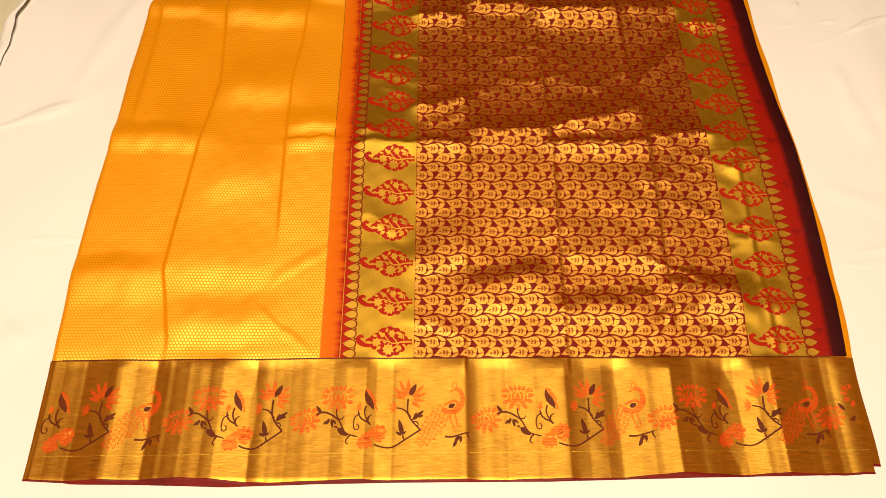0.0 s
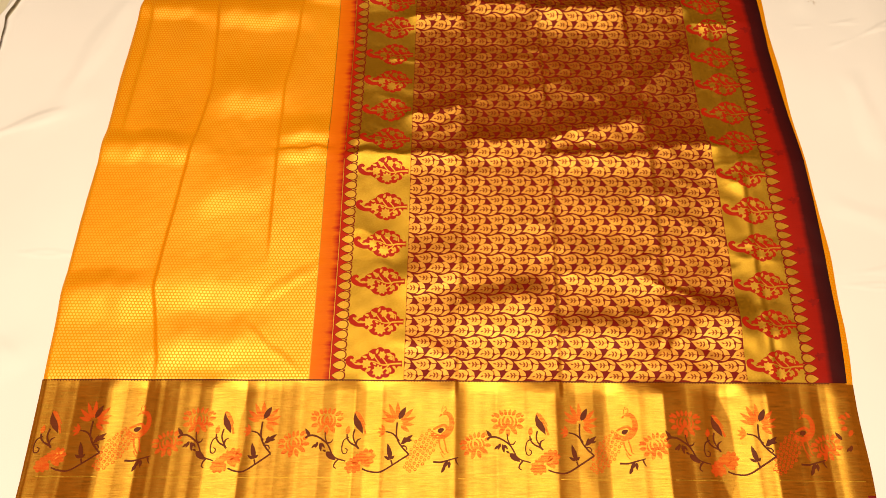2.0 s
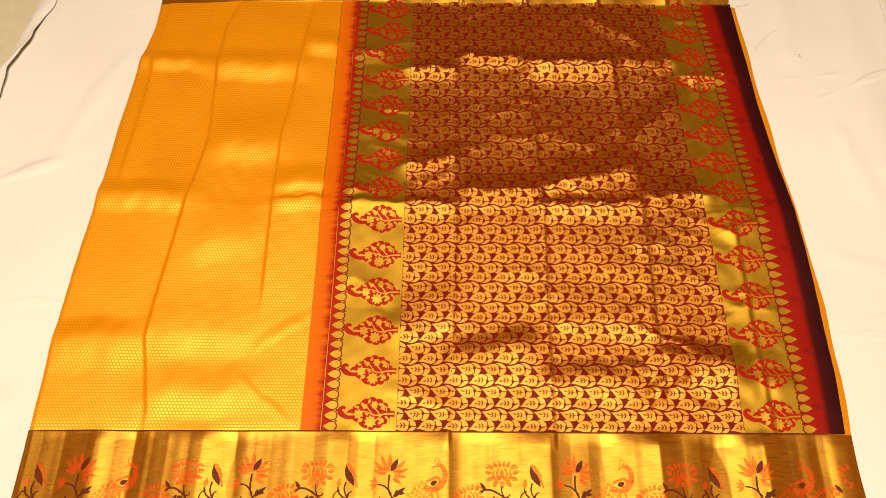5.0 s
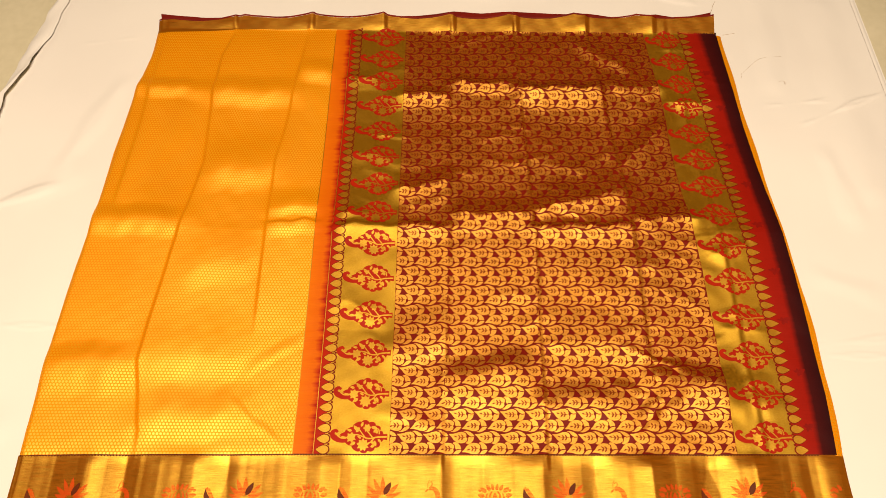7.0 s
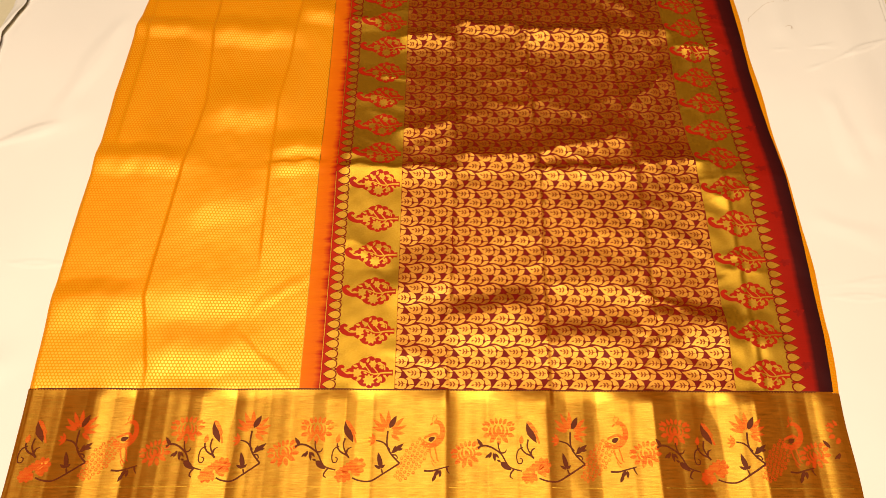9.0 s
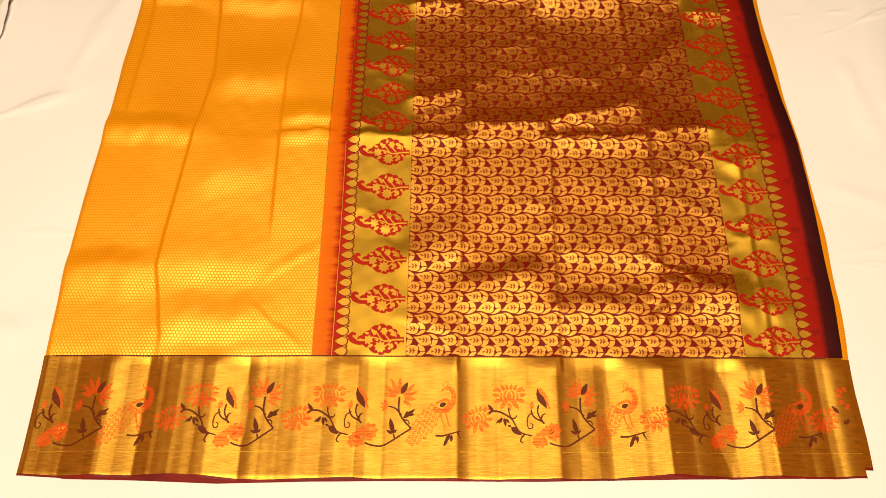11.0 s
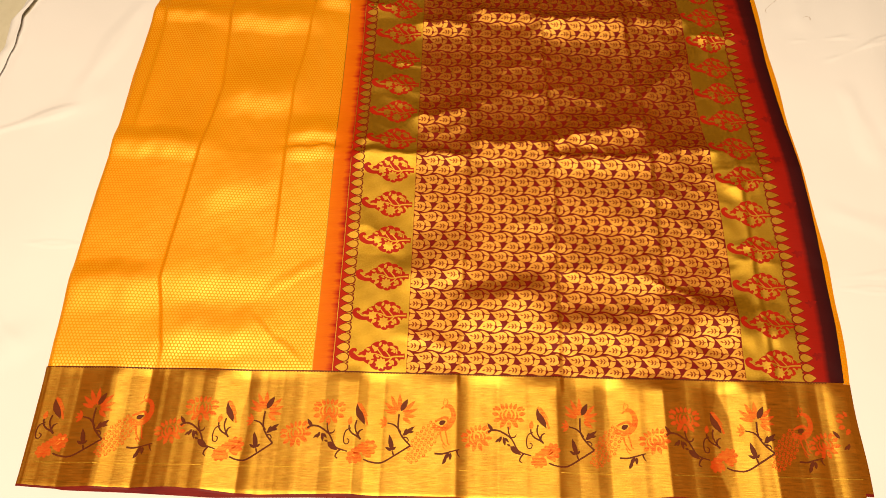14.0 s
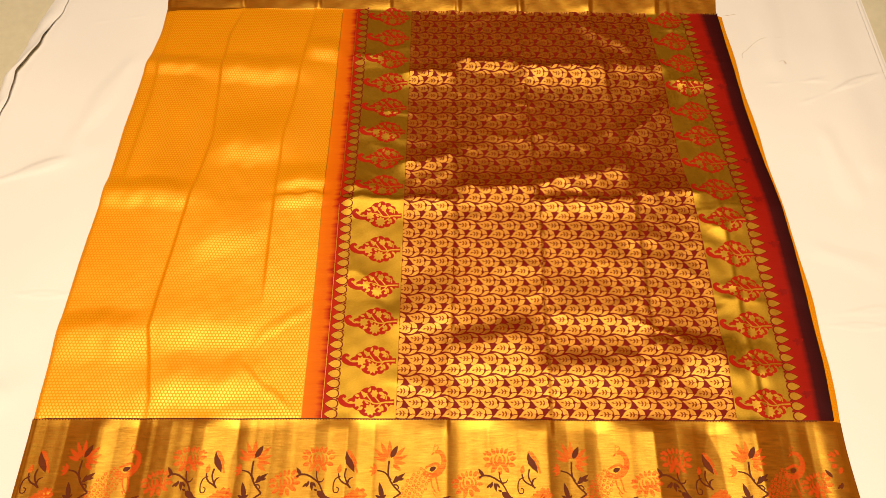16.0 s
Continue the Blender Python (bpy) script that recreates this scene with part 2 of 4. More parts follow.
def zari(name, dark, light, rough, grain, warp_silk, share, thread=0.35):
    """Brocade: flat metal threads with fine weft lines along x, and the silk that shows between them."""
    m = Mat(name, 0.6, 0.0, 0.1)
    co = m.coord()
    weft = m.noise(m.scaled(co, grain), 1.0, 2)
    streak = m.noise(m.scaled(co, (grain[0] * 0.6, grain[1] * 0.4, 1)), 1.0, 3)
    blot = m.noise(co, 22, 3)
    speck = m.noise(m.scaled(co, (1000, 1300, 1)), 1.0, 1)
    f = m.math("ADD", m.math("MULTIPLY", weft, 0.5), m.math("MULTIPLY", m.math("ADD", streak, blot), 0.25))
    metal = m.metal(m.ramp(f, [(0.32, dark), (0.66, light)]), m.math("MULTIPLY_ADD", weft, 0.16, rough - 0.08))
    m.colour(m.mix(m.math("MULTIPLY", blot, 0.5), warp_silk, tuple(0.75 * c for c in warp_silk)))
    uneven = m.math("SUBTRACT", m.math("ADD", m.math("MULTIPLY", speck, 0.5), m.math("MULTIPLY", streak, 0.5)), 0.5)
    bare = m.math("MINIMUM", 1.0, m.math("MAXIMUM", 0.0, m.math("ADD", share, m.math("MULTIPLY", uneven, 1.6))))
    m.blend(bare, metal)
    m.bump(weft, thread, 0.00025)
    m.link(m.normal, metal.inputs["Normal"])
    return m.m


def silk(name, dark, light, rough=0.55, sheen=0.04, tint=(1, 0.4, 0.15)):
    m = Mat(name, rough, 0.0, 0.14)
    co = m.coord()
    warpn = m.noise(m.scaled(co, (60, 1200, 1)), 1.0, 2)
    blot = m.noise(co, 14, 3)
    f = m.math("ADD", m.math("MULTIPLY", warpn, 0.45), m.math("MULTIPLY", blot, 0.55))
    m.colour(m.ramp(f, [(0.35, dark), (0.65, light)]))
    m.b.inputs["Sheen Weight"].default_value = sheen
    m.b.inputs["Sheen Roughness"].default_value = 0.4
    m.b.inputs["Sheen Tint"].default_value = (*tint, 1)
    m.bump(warpn, 0.25, 0.0002)
    return m.m


def dotted_silk(name):
    """Marigold silk with a honeycomb of small gold dots."""
    m = Mat(name, 0.55, 0.0, 0.06)
    uv = m.coord("UV")
    sep = m.nt.nodes.new("ShaderNodeSeparateXYZ")
    m.link(uv, sep.inputs[0])
    px, py = 0.0051, 0.0090
    best = None
    for ox, oy in ((0.0, 0.0), (0.5, 0.5)):
        fx = m.math("MULTIPLY", m.math("SUBTRACT", m.math("FRACT", m.math("ADD", m.math("DIVIDE", sep.outputs[0], px), 200.25 + ox)), 0.5), px)
        fy = m.math("MULTIPLY", m.math("SUBTRACT", m.math("FRACT", m.math("ADD", m.math("DIVIDE", sep.outputs[1], py), 200.25 + oy)), 0.5), py)
        ax, ay = m.math("ABSOLUTE", fx), m.math("ABSOLUTE", fy)
        hexd = m.math("MAXIMUM", ax, m.math("ADD", m.math("MULTIPLY", ax, 0.5), m.math("MULTIPLY", ay, 0.866)))
        best = hexd if best is None else m.math("MINIMUM", best, hexd)
    mr = m.nt.nodes.new("ShaderNodeMapRange")
    mr.interpolation_type = "SMOOTHSTEP"
    mr.inputs["From Min"].default_value, mr.inputs["From Max"].default_value = 0.00200, 0.00150
    m.link(best, mr.inputs["Value"])
    dot = mr.outputs[0]
    co = m.coord()
    thread = m.noise(m.scaled(co, (40, 900, 1)), 1.0, 2)
    blot = m.noise(co, 9, 3)
    f = m.math("ADD", m.math("MULTIPLY", thread, 0.4), m.math("MULTIPLY", blot, 0.6))
    ground = m.ramp(f, [(0.35, (0.76, 0.222, 0.0002)), (0.65, (0.85, 0.275, 0.0003))])
    m.colour(m.mix(dot, ground, (0.90, 0.345, 0.004)))
    metal = m.metal((0.86, 0.56, 0.10), 0.56)
    m.blend(m.math("SUBTRACT", 1.0, m.math("ADD", 0.03, m.math("MULTIPLY", dot, 0.56))), metal)
    m.b.inputs["Sheen Weight"].default_value = 0.05
    m.b.inputs["Sheen Tint"].default_value = (1, 0.6, 0.1, 1)
    m.bump(m.math("ADD", m.math("MULTIPLY", dot, 0.6), m.math("MULTIPLY", thread, 0.4)), 0.3, 0.0002)
    m.link(m.normal, metal.inputs["Normal"])
    return m.m


def across(name, stops, ragged, u0, u1, rough=0.5):
    """Plain silk whose dye changes across u, with a ragged tie-dyed boundary."""
    m = Mat(name, rough, 0.0, 0.12)
    uv, co = m.coord("UV"), m.coord()
    sep = m.nt.nodes.new("ShaderNodeSeparateXYZ")
    m.link(uv, sep.inputs[0])
    flame = m.noise(m.scaled(co, (6, 130, 1)), 1.0, 3)
    u = m.math("ADD", sep.outputs[0], m.math("MULTIPLY", m.math("SUBTRACT", flame, 0.5), ragged))
    f = m.math("DIVIDE", m.math("SUBTRACT", u, u0), u1 - u0)
    thread = m.noise(m.scaled(co, (50, 1000, 1)), 1.0, 2)
    base = m.ramp(f, stops)
    m.colour(m.mix(m.math("MULTIPLY", thread, 0.25), base, (0.02, 0.002, 0.001)))
    m.b.inputs["Sheen Weight"].default_value = 0.03
    m.b.inputs["Sheen Tint"].default_value = (1, 0.3, 0.1, 1)
    m.bump(thread, 0.25, 0.0002)
    return m.m


GOLD = zari("border_zari", (0.40, 0.222, 0.018), (0.53, 0.320, 0.046), 0.43, (60, 1400, 1), (0.44, 0.118, 0.003), 0.40)
BAND = zari("band_zari", (0.46, 0.26, 0.016), (0.64, 0.40, 0.050), 0.52, (400, 700, 1), (0.40, 0.165, 0.005), 0.38, 0.5)
LEAF = zari("leaf_zari", (0.60, 0.28, 0.028), (0.82, 0.44, 0.085), 0.56, (300, 900, 1), (0.46, 0.105, 0.003), 0.36, 0.5)
FINE = zari("fine_zari", (0.50, 0.27, 0.022), (0.68, 0.42, 0.060), 0.54, (300, 900, 1), (0.46, 0.165, 0.006), 0.42)
BODY = dotted_silk("marigold_silk")
PALLU = silk("pallu_red_silk", (0.125, 0.004, 0.001), (0.18, 0.008, 0.001))
MAROON = silk("maroon_silk", (0.10, 0.004, 0.003), (0.18, 0.010, 0.004))
STRIP = across("orange_to_red_silk", [(0.0, (0.70, 0.150, 0.001)), (0.66, (0.64, 0.115, 0.001)), (0.93, (0.42, 0.028, 0.002)), (1.0, (0.30, 0.014, 0.002))], 0.020, -0.131, -0.101)
EDGE = across("red_to_maroon_silk", [(0.0, (0.34, 0.010, 0.002)), (0.52, (0.27, 0.007, 0.002)), (0.67, (0.050, 0.003, 0.003)), (1.0, (0.022, 0.002, 0.003))], 0.004, 0.598, 0.657)
SHADOW_RED = silk("self_red_silk", (0.16, 0.004, 0.001), (0.21, 0.005, 0.002))
CRIMSON = silk("paisley_red_silk", (0.28, 0.008, 0.001), (0.37, 0.014, 0.001), 0.5)
CORAL = zari("coral_weave", (0.60, 0.28, 0.020), (0.78, 0.42, 0.050), 0.48, (70, 1200, 1), (0.52, 0.047, 0.002), 0.82)
VEIN = silk("brown_vein_silk", (0.15, 0.020, 0.001), (0.23, 0.032, 0.002))
STEM = silk("dark_stem_silk", (0.075, 0.012, 0.001), (0.125, 0.022, 0.002))

# ---- room: floor, with unseen walls and ceiling added to shape the light ----
def plain(name, c0, c1, scale, rough=0.8, bump=0.15):
    m = Mat(name, rough, 0.0, 0.3)
    co = m.coord()
    f = m.math("ADD", m.math("MULTIPLY", m.noise(co, scale, 4), 0.6), m.math("MULTIPLY", m.noise(co, scale * 12, 3), 0.4))
    m.colour(m.ramp(f, [(0.3, c0), (0.7, c1)]))
    m.bump(m.noise(co, scale * 40, 3), bump, 0.0006)
    return m.m


FLOOR = plain("cream_mat", (0.50, 0.44, 0.30), (0.60, 0.53, 0.38), 6)
# wall and ceiling tones are set dark so the zari's unlit parts reflect little
WALL = plain("unseen_wall_dark", (0.080, 0.058, 0.036), (0.105, 0.078, 0.050), 3)
CEIL = plain("unseen_ceiling_dark", (0.14, 0.11, 0.075), (0.17, 0.135, 0.095), 3)


def mesh_ob(name, verts, faces, mat, parent=None, label="", uvs=None, smooth_faces=True):
    me = bpy.data.meshes.new(name)
    me.from_pydata([tuple(map(float, v)) for v in verts], [], faces)
    if uvs is not None:
        lay = me.uv_layers.new(name="UVMap")
        idx = np.empty(len(me.loops), dtype=np.int32)
        me.loops.foreach_get("vertex_index", idx)
        lay.data.foreach_set("uv", np.asarray(uvs, dtype=np.float32)[idx].ravel())
    if smooth_faces:
        me.polygons.foreach_set("use_smooth", [True] * len(me.polygons))
    me.materials.append(mat)
    ob = new(name, me)
    if parent is not None:
        ob.parent = parent
    if label:
        tagged(ob, label)
    return ob


def box(name, lo, hi, mat):
    bm = bmesh.new()
    bmesh.ops.create_cube(bm, size=1)
    for v in bm.verts:
        v.co = [lo[i] + (v.co[i] + 0.5) * (hi[i] - lo[i]) for i in range(3)]
    me = bpy.data.meshes.new(name)
    bm.to_mesh(me)
    bm.free()
    me.materials.append(mat)
    return new(name, me)


tagged(box("floor", (-2.4, -2.4, -0.06), (2.4, 2.8, -0.004), FLOOR), "cream coloured floor mat under the white sheet", "floor", kind="structure")
# unseen enclosure, added for what the metal thread reflects
tagged(box("unseen_wall_west", (-2.5, -2.4, -0.06), (-2.4, 2.8, 3.10), WALL), "added unseen wall, dark to keep the gold's reflections dim", "wall", kind="structure")
tagged(box("unseen_wall_east", (2.4, -2.4, -0.06), (2.5, 2.8, 3.10), WALL), "added unseen wall, dark to keep the gold's reflections dim", "wall", kind="structure")
tagged(box("unseen_wall_north", (-2.5, 2.8, -0.06), (2.5, 2.9, 3.10), WALL), "added unseen wall, dark to keep the gold's reflections dim", "wall", kind="structure")
tagged(box("unseen_wall_south", (-2.5, -2.5, -0.06), (2.5, -2.4, 3.10), WALL), "added unseen wall, dark to keep the gold's reflections dim", "wall", kind="structure")
tagged(box("ceiling", (-2.5, -2.5, 3.10), (2.5, 2.9, 3.20), CEIL), "added unseen ceiling, dark to keep the gold's reflections dim", "ceiling", kind="structure")


# ---- the white sheet under the sari ----
def sheet_material():
    m = Mat("white_cotton", 0.85, 0.0, 0.2)
    co = m.coord()
    weave = m.noise(m.scaled(co, (700, 700, 1)), 1.0, 2)
    blot = m.noise(co, 3.0, 4)
    f = m.math("ADD", m.math("MULTIPLY", weave, 0.3), m.math("MULTIPLY", blot, 0.7))
    m.colour(m.ramp(f, [(0.3, (0.71, 0.655, 0.615)), (0.7, (0.785, 0.735, 0.690))]))
    m.b.inputs["Sheen Weight"].default_value = 0.1
    m.bump(weave, 0.2, 0.0003)
    return m.m


SHEET = sheet_material()


def seg_ridge(x, y, ax, ay, bx, by, h, w):
    """A wrinkle along the line a-b."""
    dx, dy = bx - ax, by - ay
    ln = math.hypot(dx, dy)
    s = ((x - ax) * dx + (y - ay) * dy) / ln
    d = np.abs((x - ax) * dy - (y - ay) * dx) / ln
    d = d + 0.004 * np.sin(s * 40)
    return h * smooth(1 - np.abs(d) / w) * window(s, 0, ln, 0.05)


WRINKLES = [(0.71, 0.660, 0.805, 0.672, 0.0020, 0.005), (0.765, 0.618, 0.935, 0.696, 0.0024, 0.006), (-0.74, 0.40, -0.60, 0.46, 0.0030, 0.014), (-0.66, 0.10, -0.58, 0.02, 0.0024, 0.02), (0.78, 0.55, 0.80, 0.40, 0.003, 0.03), (-0.20, 0.93, -0.05, 0.95, 0.002, 0.01), (0.45, 0.97, 0.60, 0.93, 0.002, 0.012), (0.84, 0.45, 0.86, 0.95, 0.0030, 0.05),
            (0.72, 0.70, 0.74, 1.00, 0.0030, 0.04), (-0.60, 0.50, -0.53, 0.70, 0.0030, 0.03), (-0.66, 0.42, -0.56, 0.50, 0.0025, 0.04),
            (-1.0, 0.199, 0.0, 0.196, 0.0010, 0.004), (0.0, 0.165, 1.0, 0.157, 0.0011, 0.004), (0.66, 0.175, 0.80, 0.190, 0.0010, 0.006),
            (-0.62, 0.80, -0.54, 0.815, 0.0008, 0.006), (-0.70, -0.05, -0.56, 0.05, 0.0025, 0.04), (0.70, 0.30, 0.80, 0.26, 0.0020, 0.03),
            (-0.4, 1.00, 0.3, 0.96, 0.0025, 0.05), (0.1, -0.24, 0.5, -0.27, 0.0015, 0.03)]


def sheet_z(x, y):
    z = np.zeros(np.broadcast(x, y).shape)
    for w in WRINKLES:
        z += seg_ridge(x, y, *w)
    for kx, ky, ph, a in WAVES[:6]:
        z += 0.9 * a * np.sin(kx * 0.5 * x + ky * 0.5 * y + ph + 1)
    under = window(x, -0.50, 0.62, 0.06) * window(y, -0.15, 0.85, 0.06)
    return z * (1 - 0.85 * under) + 0.0005


def sheet_left(y):
    return np.interp(y, [-1.4, 0.3, 0.567, 0.66, 0.73, 0.86, 0.95, 1.5], [-0.80, -0.775, -0.752, -0.745, -0.722, -0.703, -0.690, -0.64]) + 0.0012 * np.sin(y * 55) + 0.003 * np.sin(y * 23 + 1) + 0.0008 * np.sin(y * 140)


def grid_faces(nu, nv):
    i = np.arange(nu - 1)
    j = np.arange(nv - 1)
    jj, ii = np.meshgrid(j, i, indexing="ij")
    a = (jj * nu + ii).ravel()
    return np.stack([a, a + 1, a + nu + 1, a + nu], 1).tolist()


def build_sheet():
    thing = tagged(new("bed_sheet"), "white cotton sheet with wrinkles and fold lines, spread on the floor", "sheet")
    nu, nv = 440, 560
    vv = np.concatenate([np.linspace(-1.35, -0.30, 60), np.linspace(-0.297, 1.0, 430), np.linspace(1.006, 1.45, 70)])
    s = np.linspace(0, 1, nu)
    S, V = np.meshgrid(s, vv)
    L = sheet_left(V)
    R = 0.943 - 0.006 * (V - 0.8)
    X = L + (R - L) * S
    Z = sheet_z(X, V)
    # the edge dips below the turned-over margin
    Z = Z - 0.0015 * smooth(1 - (X - L) / 0.02)
    mesh_ob("cloth", np.stack([X.ravel(), V.ravel(), Z.ravel()], 1), grid_faces(nu, nv), SHEET, thing)
    # the turned-over left margin: lies outside the edge, raised in an arch with a dark gap
    nu, nv = 14, 260
    vv = np.linspace(0.1, 1.45, nv)
    verts = []
    for v in vv:
        l = float(sheet_left(v))
        wide = 0.028 + 0.005 * math.sin(v * 17) + 0.002 * math.sin(v * 71)
        lift = 0.0016 + 0.0060 * float(window(v, 0.60, 0.76, 0.08)) + 0.001 * math.sin(v * 27)
        for k in range(nu):
            a = k / (nu - 1)
            x = l + 0.004 + 0.001 * math.sin(v * 63) - wide * a
            z = lift * (1 - a) ** 1.2 + 0.0022 * math.sin(math.pi * a) * (1 + 0.6 * math.sin(v * 47 + a * 3)) - 0.003 * a ** 3
            verts.append((x, v + 0.004 * math.sin(a * 5 + v * 20), z + 0.0008))
    mesh_ob("turned_margin", verts, grid_faces(nu, nv), SHEET, thing, "turned-over rumpled sheet edge")
    # hem on the right
    nu, nv = 6, 120
    verts = []
    for v in np.linspace(-1.35, 1.45, nv):
        r = 0.943 - 0.006 * (v - 0.8)
        for k in range(nu):
            a = k / (nu - 1)
            verts.append((r - 0.012 + 0.013 * a, v, float(sheet_z(np.array(r - 0.012), np.array(v))) + 0.0022 * math.sin(math.pi * min(1, a * 0.8 + 0.2)) - 0.003 * a ** 3))
    mesh_ob("hem", verts, grid_faces(nu, nv), SHEET, thing)


build_sheet()

# ---- the sari ----
sari = tagged(new("silk_sari"), "folded marigold silk sari with gold brocade, on a white sheet", "sari")


def panel(name, u0, u1, v0, v1, mat, label="", dz=0.0, step=0.0025, edge0=None, edge1=None):
    """A draped piece of the weave; edge0 and edge1 give a wavy lower or upper edge over u."""
    nu, nv = max(3, int((u1 - u0) / step) + 1), max(3, int((v1 - v0) / step) + 1)
    U, T = np.meshgrid(np.linspace(u0, u1, nu), np.linspace(0, 1, nv))
    lo = v0 if edge0 is None else edge0(U)
    hi = v1 if edge1 is None else edge1(U)
    V = lo + (hi - lo) * T
    X, Y = warp(U, V)
    Z = height(X, Y) + dz
    return mesh_ob(name, np.stack([X.ravel(), Y.ravel(), Z.ravel()], 1), grid_faces(nu, nv), mat, sari, label, np.stack([U.ravel(), V.ravel()], 1))


def bottom_edge(u):
    return np.interp(u, [-0.525, -0.46, -0.31, -0.19, -0.07, 0.085, 0.235, 0.40, 0.556, 0.65], [-0.166, -0.169, -0.167, -0.174, -0.172, -0.173, -0.173, -0.167, -0.169, -0.168]) + 0.25 * np.interp(u, PX, PH)




def top_gold(u):
    c = np.array(TOPC)
    k = np.clip(np.searchsorted(c, u) - 1, 0, len(c) - 2)
    s = (u - c[k]) / (c[k + 1] - c[k])
    return 0.860 + 0.008 * np.clip((u + 0.5) / 1.1, 0, 1) - 0.007 * np.sin(np.pi * np.clip(s, 0, 1)) ** 0.8


panel("body", -0.524, -0.131, 0.0, 0.832, BODY, "marigold silk body with small gold dots", step=0.0016)
panel("contrast_strip", -0.131, -0.101, 0.0, 0.832, STRIP, "orange strip fading raggedly to red")
panel("cone_ground", -0.101, -0.0860, 0.0, 0.832, CRIMSON, "red silk ground")
panel("paisley_band", -0.0860, 0.008, 0.0, 0.832, BAND, "gold zari band")
panel("pallu_ground", 0.008, 0.513, 0.0, 0.832, PALLU, "red silk ground of the end piece")
panel("paisley_band", 0.513, 0.600, 0.0, 0.832, BAND, "gold zari band")
panel("end_strip", 0.600, 0.657, 0.0, 0.834, EDGE, "red strip turning dark maroon at the edge")
panel("wide_border", -0.526, 0.655, -0.17, 0.0, GOLD, "wide pleated gold zari border", step=0.0016, edge0=bottom_edge)
panel("top_border", -0.524, 0.655, 0.832, 0.87, GOLD, "narrow gold zari border", edge1=top_gold)
# layers below
panel("selvedge", -0.526, 0.655, -0.173, -0.168, MAROON, "maroon selvedge", dz=0.0003, edge0=lambda u: bottom_edge(u) - 0.0030, edge1=bottom_edge)
panel("top_selvedge", -0.524, 0.655, 0.87, 0.88, MAROON, "maroon selvedge", dz=0.0003, edge0=top_gold, edge1=lambda u: top_gold(u) + 0.003)


def flat_layer(name, pts_lo, pts_hi, z0, z1, mat, label=""):
    """An under layer between two rows of (x, y), level z0 at the first and z1 at the second."""
    n = 120
    xa = np.linspace(pts_lo[0][0], pts_lo[-1][0], n)
    xb = np.linspace(pts_hi[0][0], pts_hi[-1][0], n)
    ya = np.interp(xa, [p[0] for p in pts_lo], [p[1] for p in pts_lo])
    yb = np.interp(xb, [p[0] for p in pts_hi], [p[1] for p in pts_hi])
    verts, uv = [], []
    rows = 5
    for r in range(rows):
        t = r / (rows - 1)
        for i in range(n):
            x, y = xa[i] + (xb[i] - xa[i]) * t, ya[i] + (yb[i] - ya[i]) * t
            verts.append((x, y, z0 + (z1 - z0) * t + 0.0006 * math.sin(x * 70 + y * 50)))
            uv.append((x, y))
    return mesh_ob(name, verts, grid_faces(n, rows), mat, sari, label, uv)


flat_layer("under_layer", [(-0.520, -0.169), (-0.46, -0.178), (-0.36, -0.179), (-0.25, -0.182), (-0.12, -0.178), (0.0, -0.176), (0.2, -0.175), (0.40, -0.170), (0.64, -0.166)],
           [(-0.520, -0.14), (0.64, -0.14)], 0.0030, 0.0026, MAROON, "maroon edge of the folded layers below")
flat_layer("under_layer", [(-0.48, 0.84), (0.62, 0.85)],
           [(-0.487, 0.868), (-0.40, 0.858), (-0.334, 0.862), (-0.26, 0.858), (-0.181, 0.865), (-0.10, 0.862), (-0.038, 0.870), (0.03, 0.869), (0.10, 0.883), (0.16, 0.879), (0.226, 0.885), (0.30, 0.879), (0.37, 0.881), (0.44, 0.870), (0.512, 0.882), (0.558, 0.871), (0.626, 0.888)],
           0.010, 0.014, MAROON, "maroon edge of the folded layers below")


def right_layer(name, v0, v1, u0, u1, z, mat, label):
    nu, nv = 8, max(4, int((v1 - v0) / 0.006))
    verts, uv = [], []
    for v in np.linspace(v0, v1, nv):
        for k in range(nu):
            a = k / (nu - 1)
            u = u0 + (u1 + 0.0012 * math.sin(v * 37) - u0) * a
            x, y = warp(u, v)
            verts.append((float(x), float(y), z * (1 - 0.75 * a ** 3)))
            uv.append((u, v))
    return mesh_ob(name, verts, grid_faces(nu, nv), mat, sari, label, uv)


right_layer("under_layer", 0.0, 0.834, 0.640, 0.6705, 0.0062, BODY, "marigold dotted layer peeping out below")
right_layer("under_layer", -0.155, 0.0, 0.630, 0.671, 0.0062, GOLD, "gold border of the layer below")
right_layer("under_layer", -0.159, -0.155, 0.630, 0.671, 0.0058, MAROON, "maroon selvedge of the layer below")


# ---- woven motifs: outlines in (u, v), cut into the drape ----
from mathutils.geometry import delaunay_2d_cdt as from_cdt


def cut(poly, step):
    """Triangles of an outline, with inner points so that it follows the folds."""
    p = np.array(poly)
    inner = []
    if step:
        x0, y0 = p.min(0)
        x1, y1 = p.max(0)
        gx, gy = np.meshgrid(np.arange(x0 + step / 2, x1, step), np.arange(y0 + step / 2, y1, step))
        inner = list(zip(gx.ravel(), gy.ravel()))
    v = [Vector((float(a), float(b))) for a, b in list(map(tuple, poly)) + inner]
    ov, _, of, *_ = from_cdt(v, [], [list(range(len(poly)))], 1, 1e-7)
    return [(a.x, a.y) for a in ov], [list(f) for f in of]


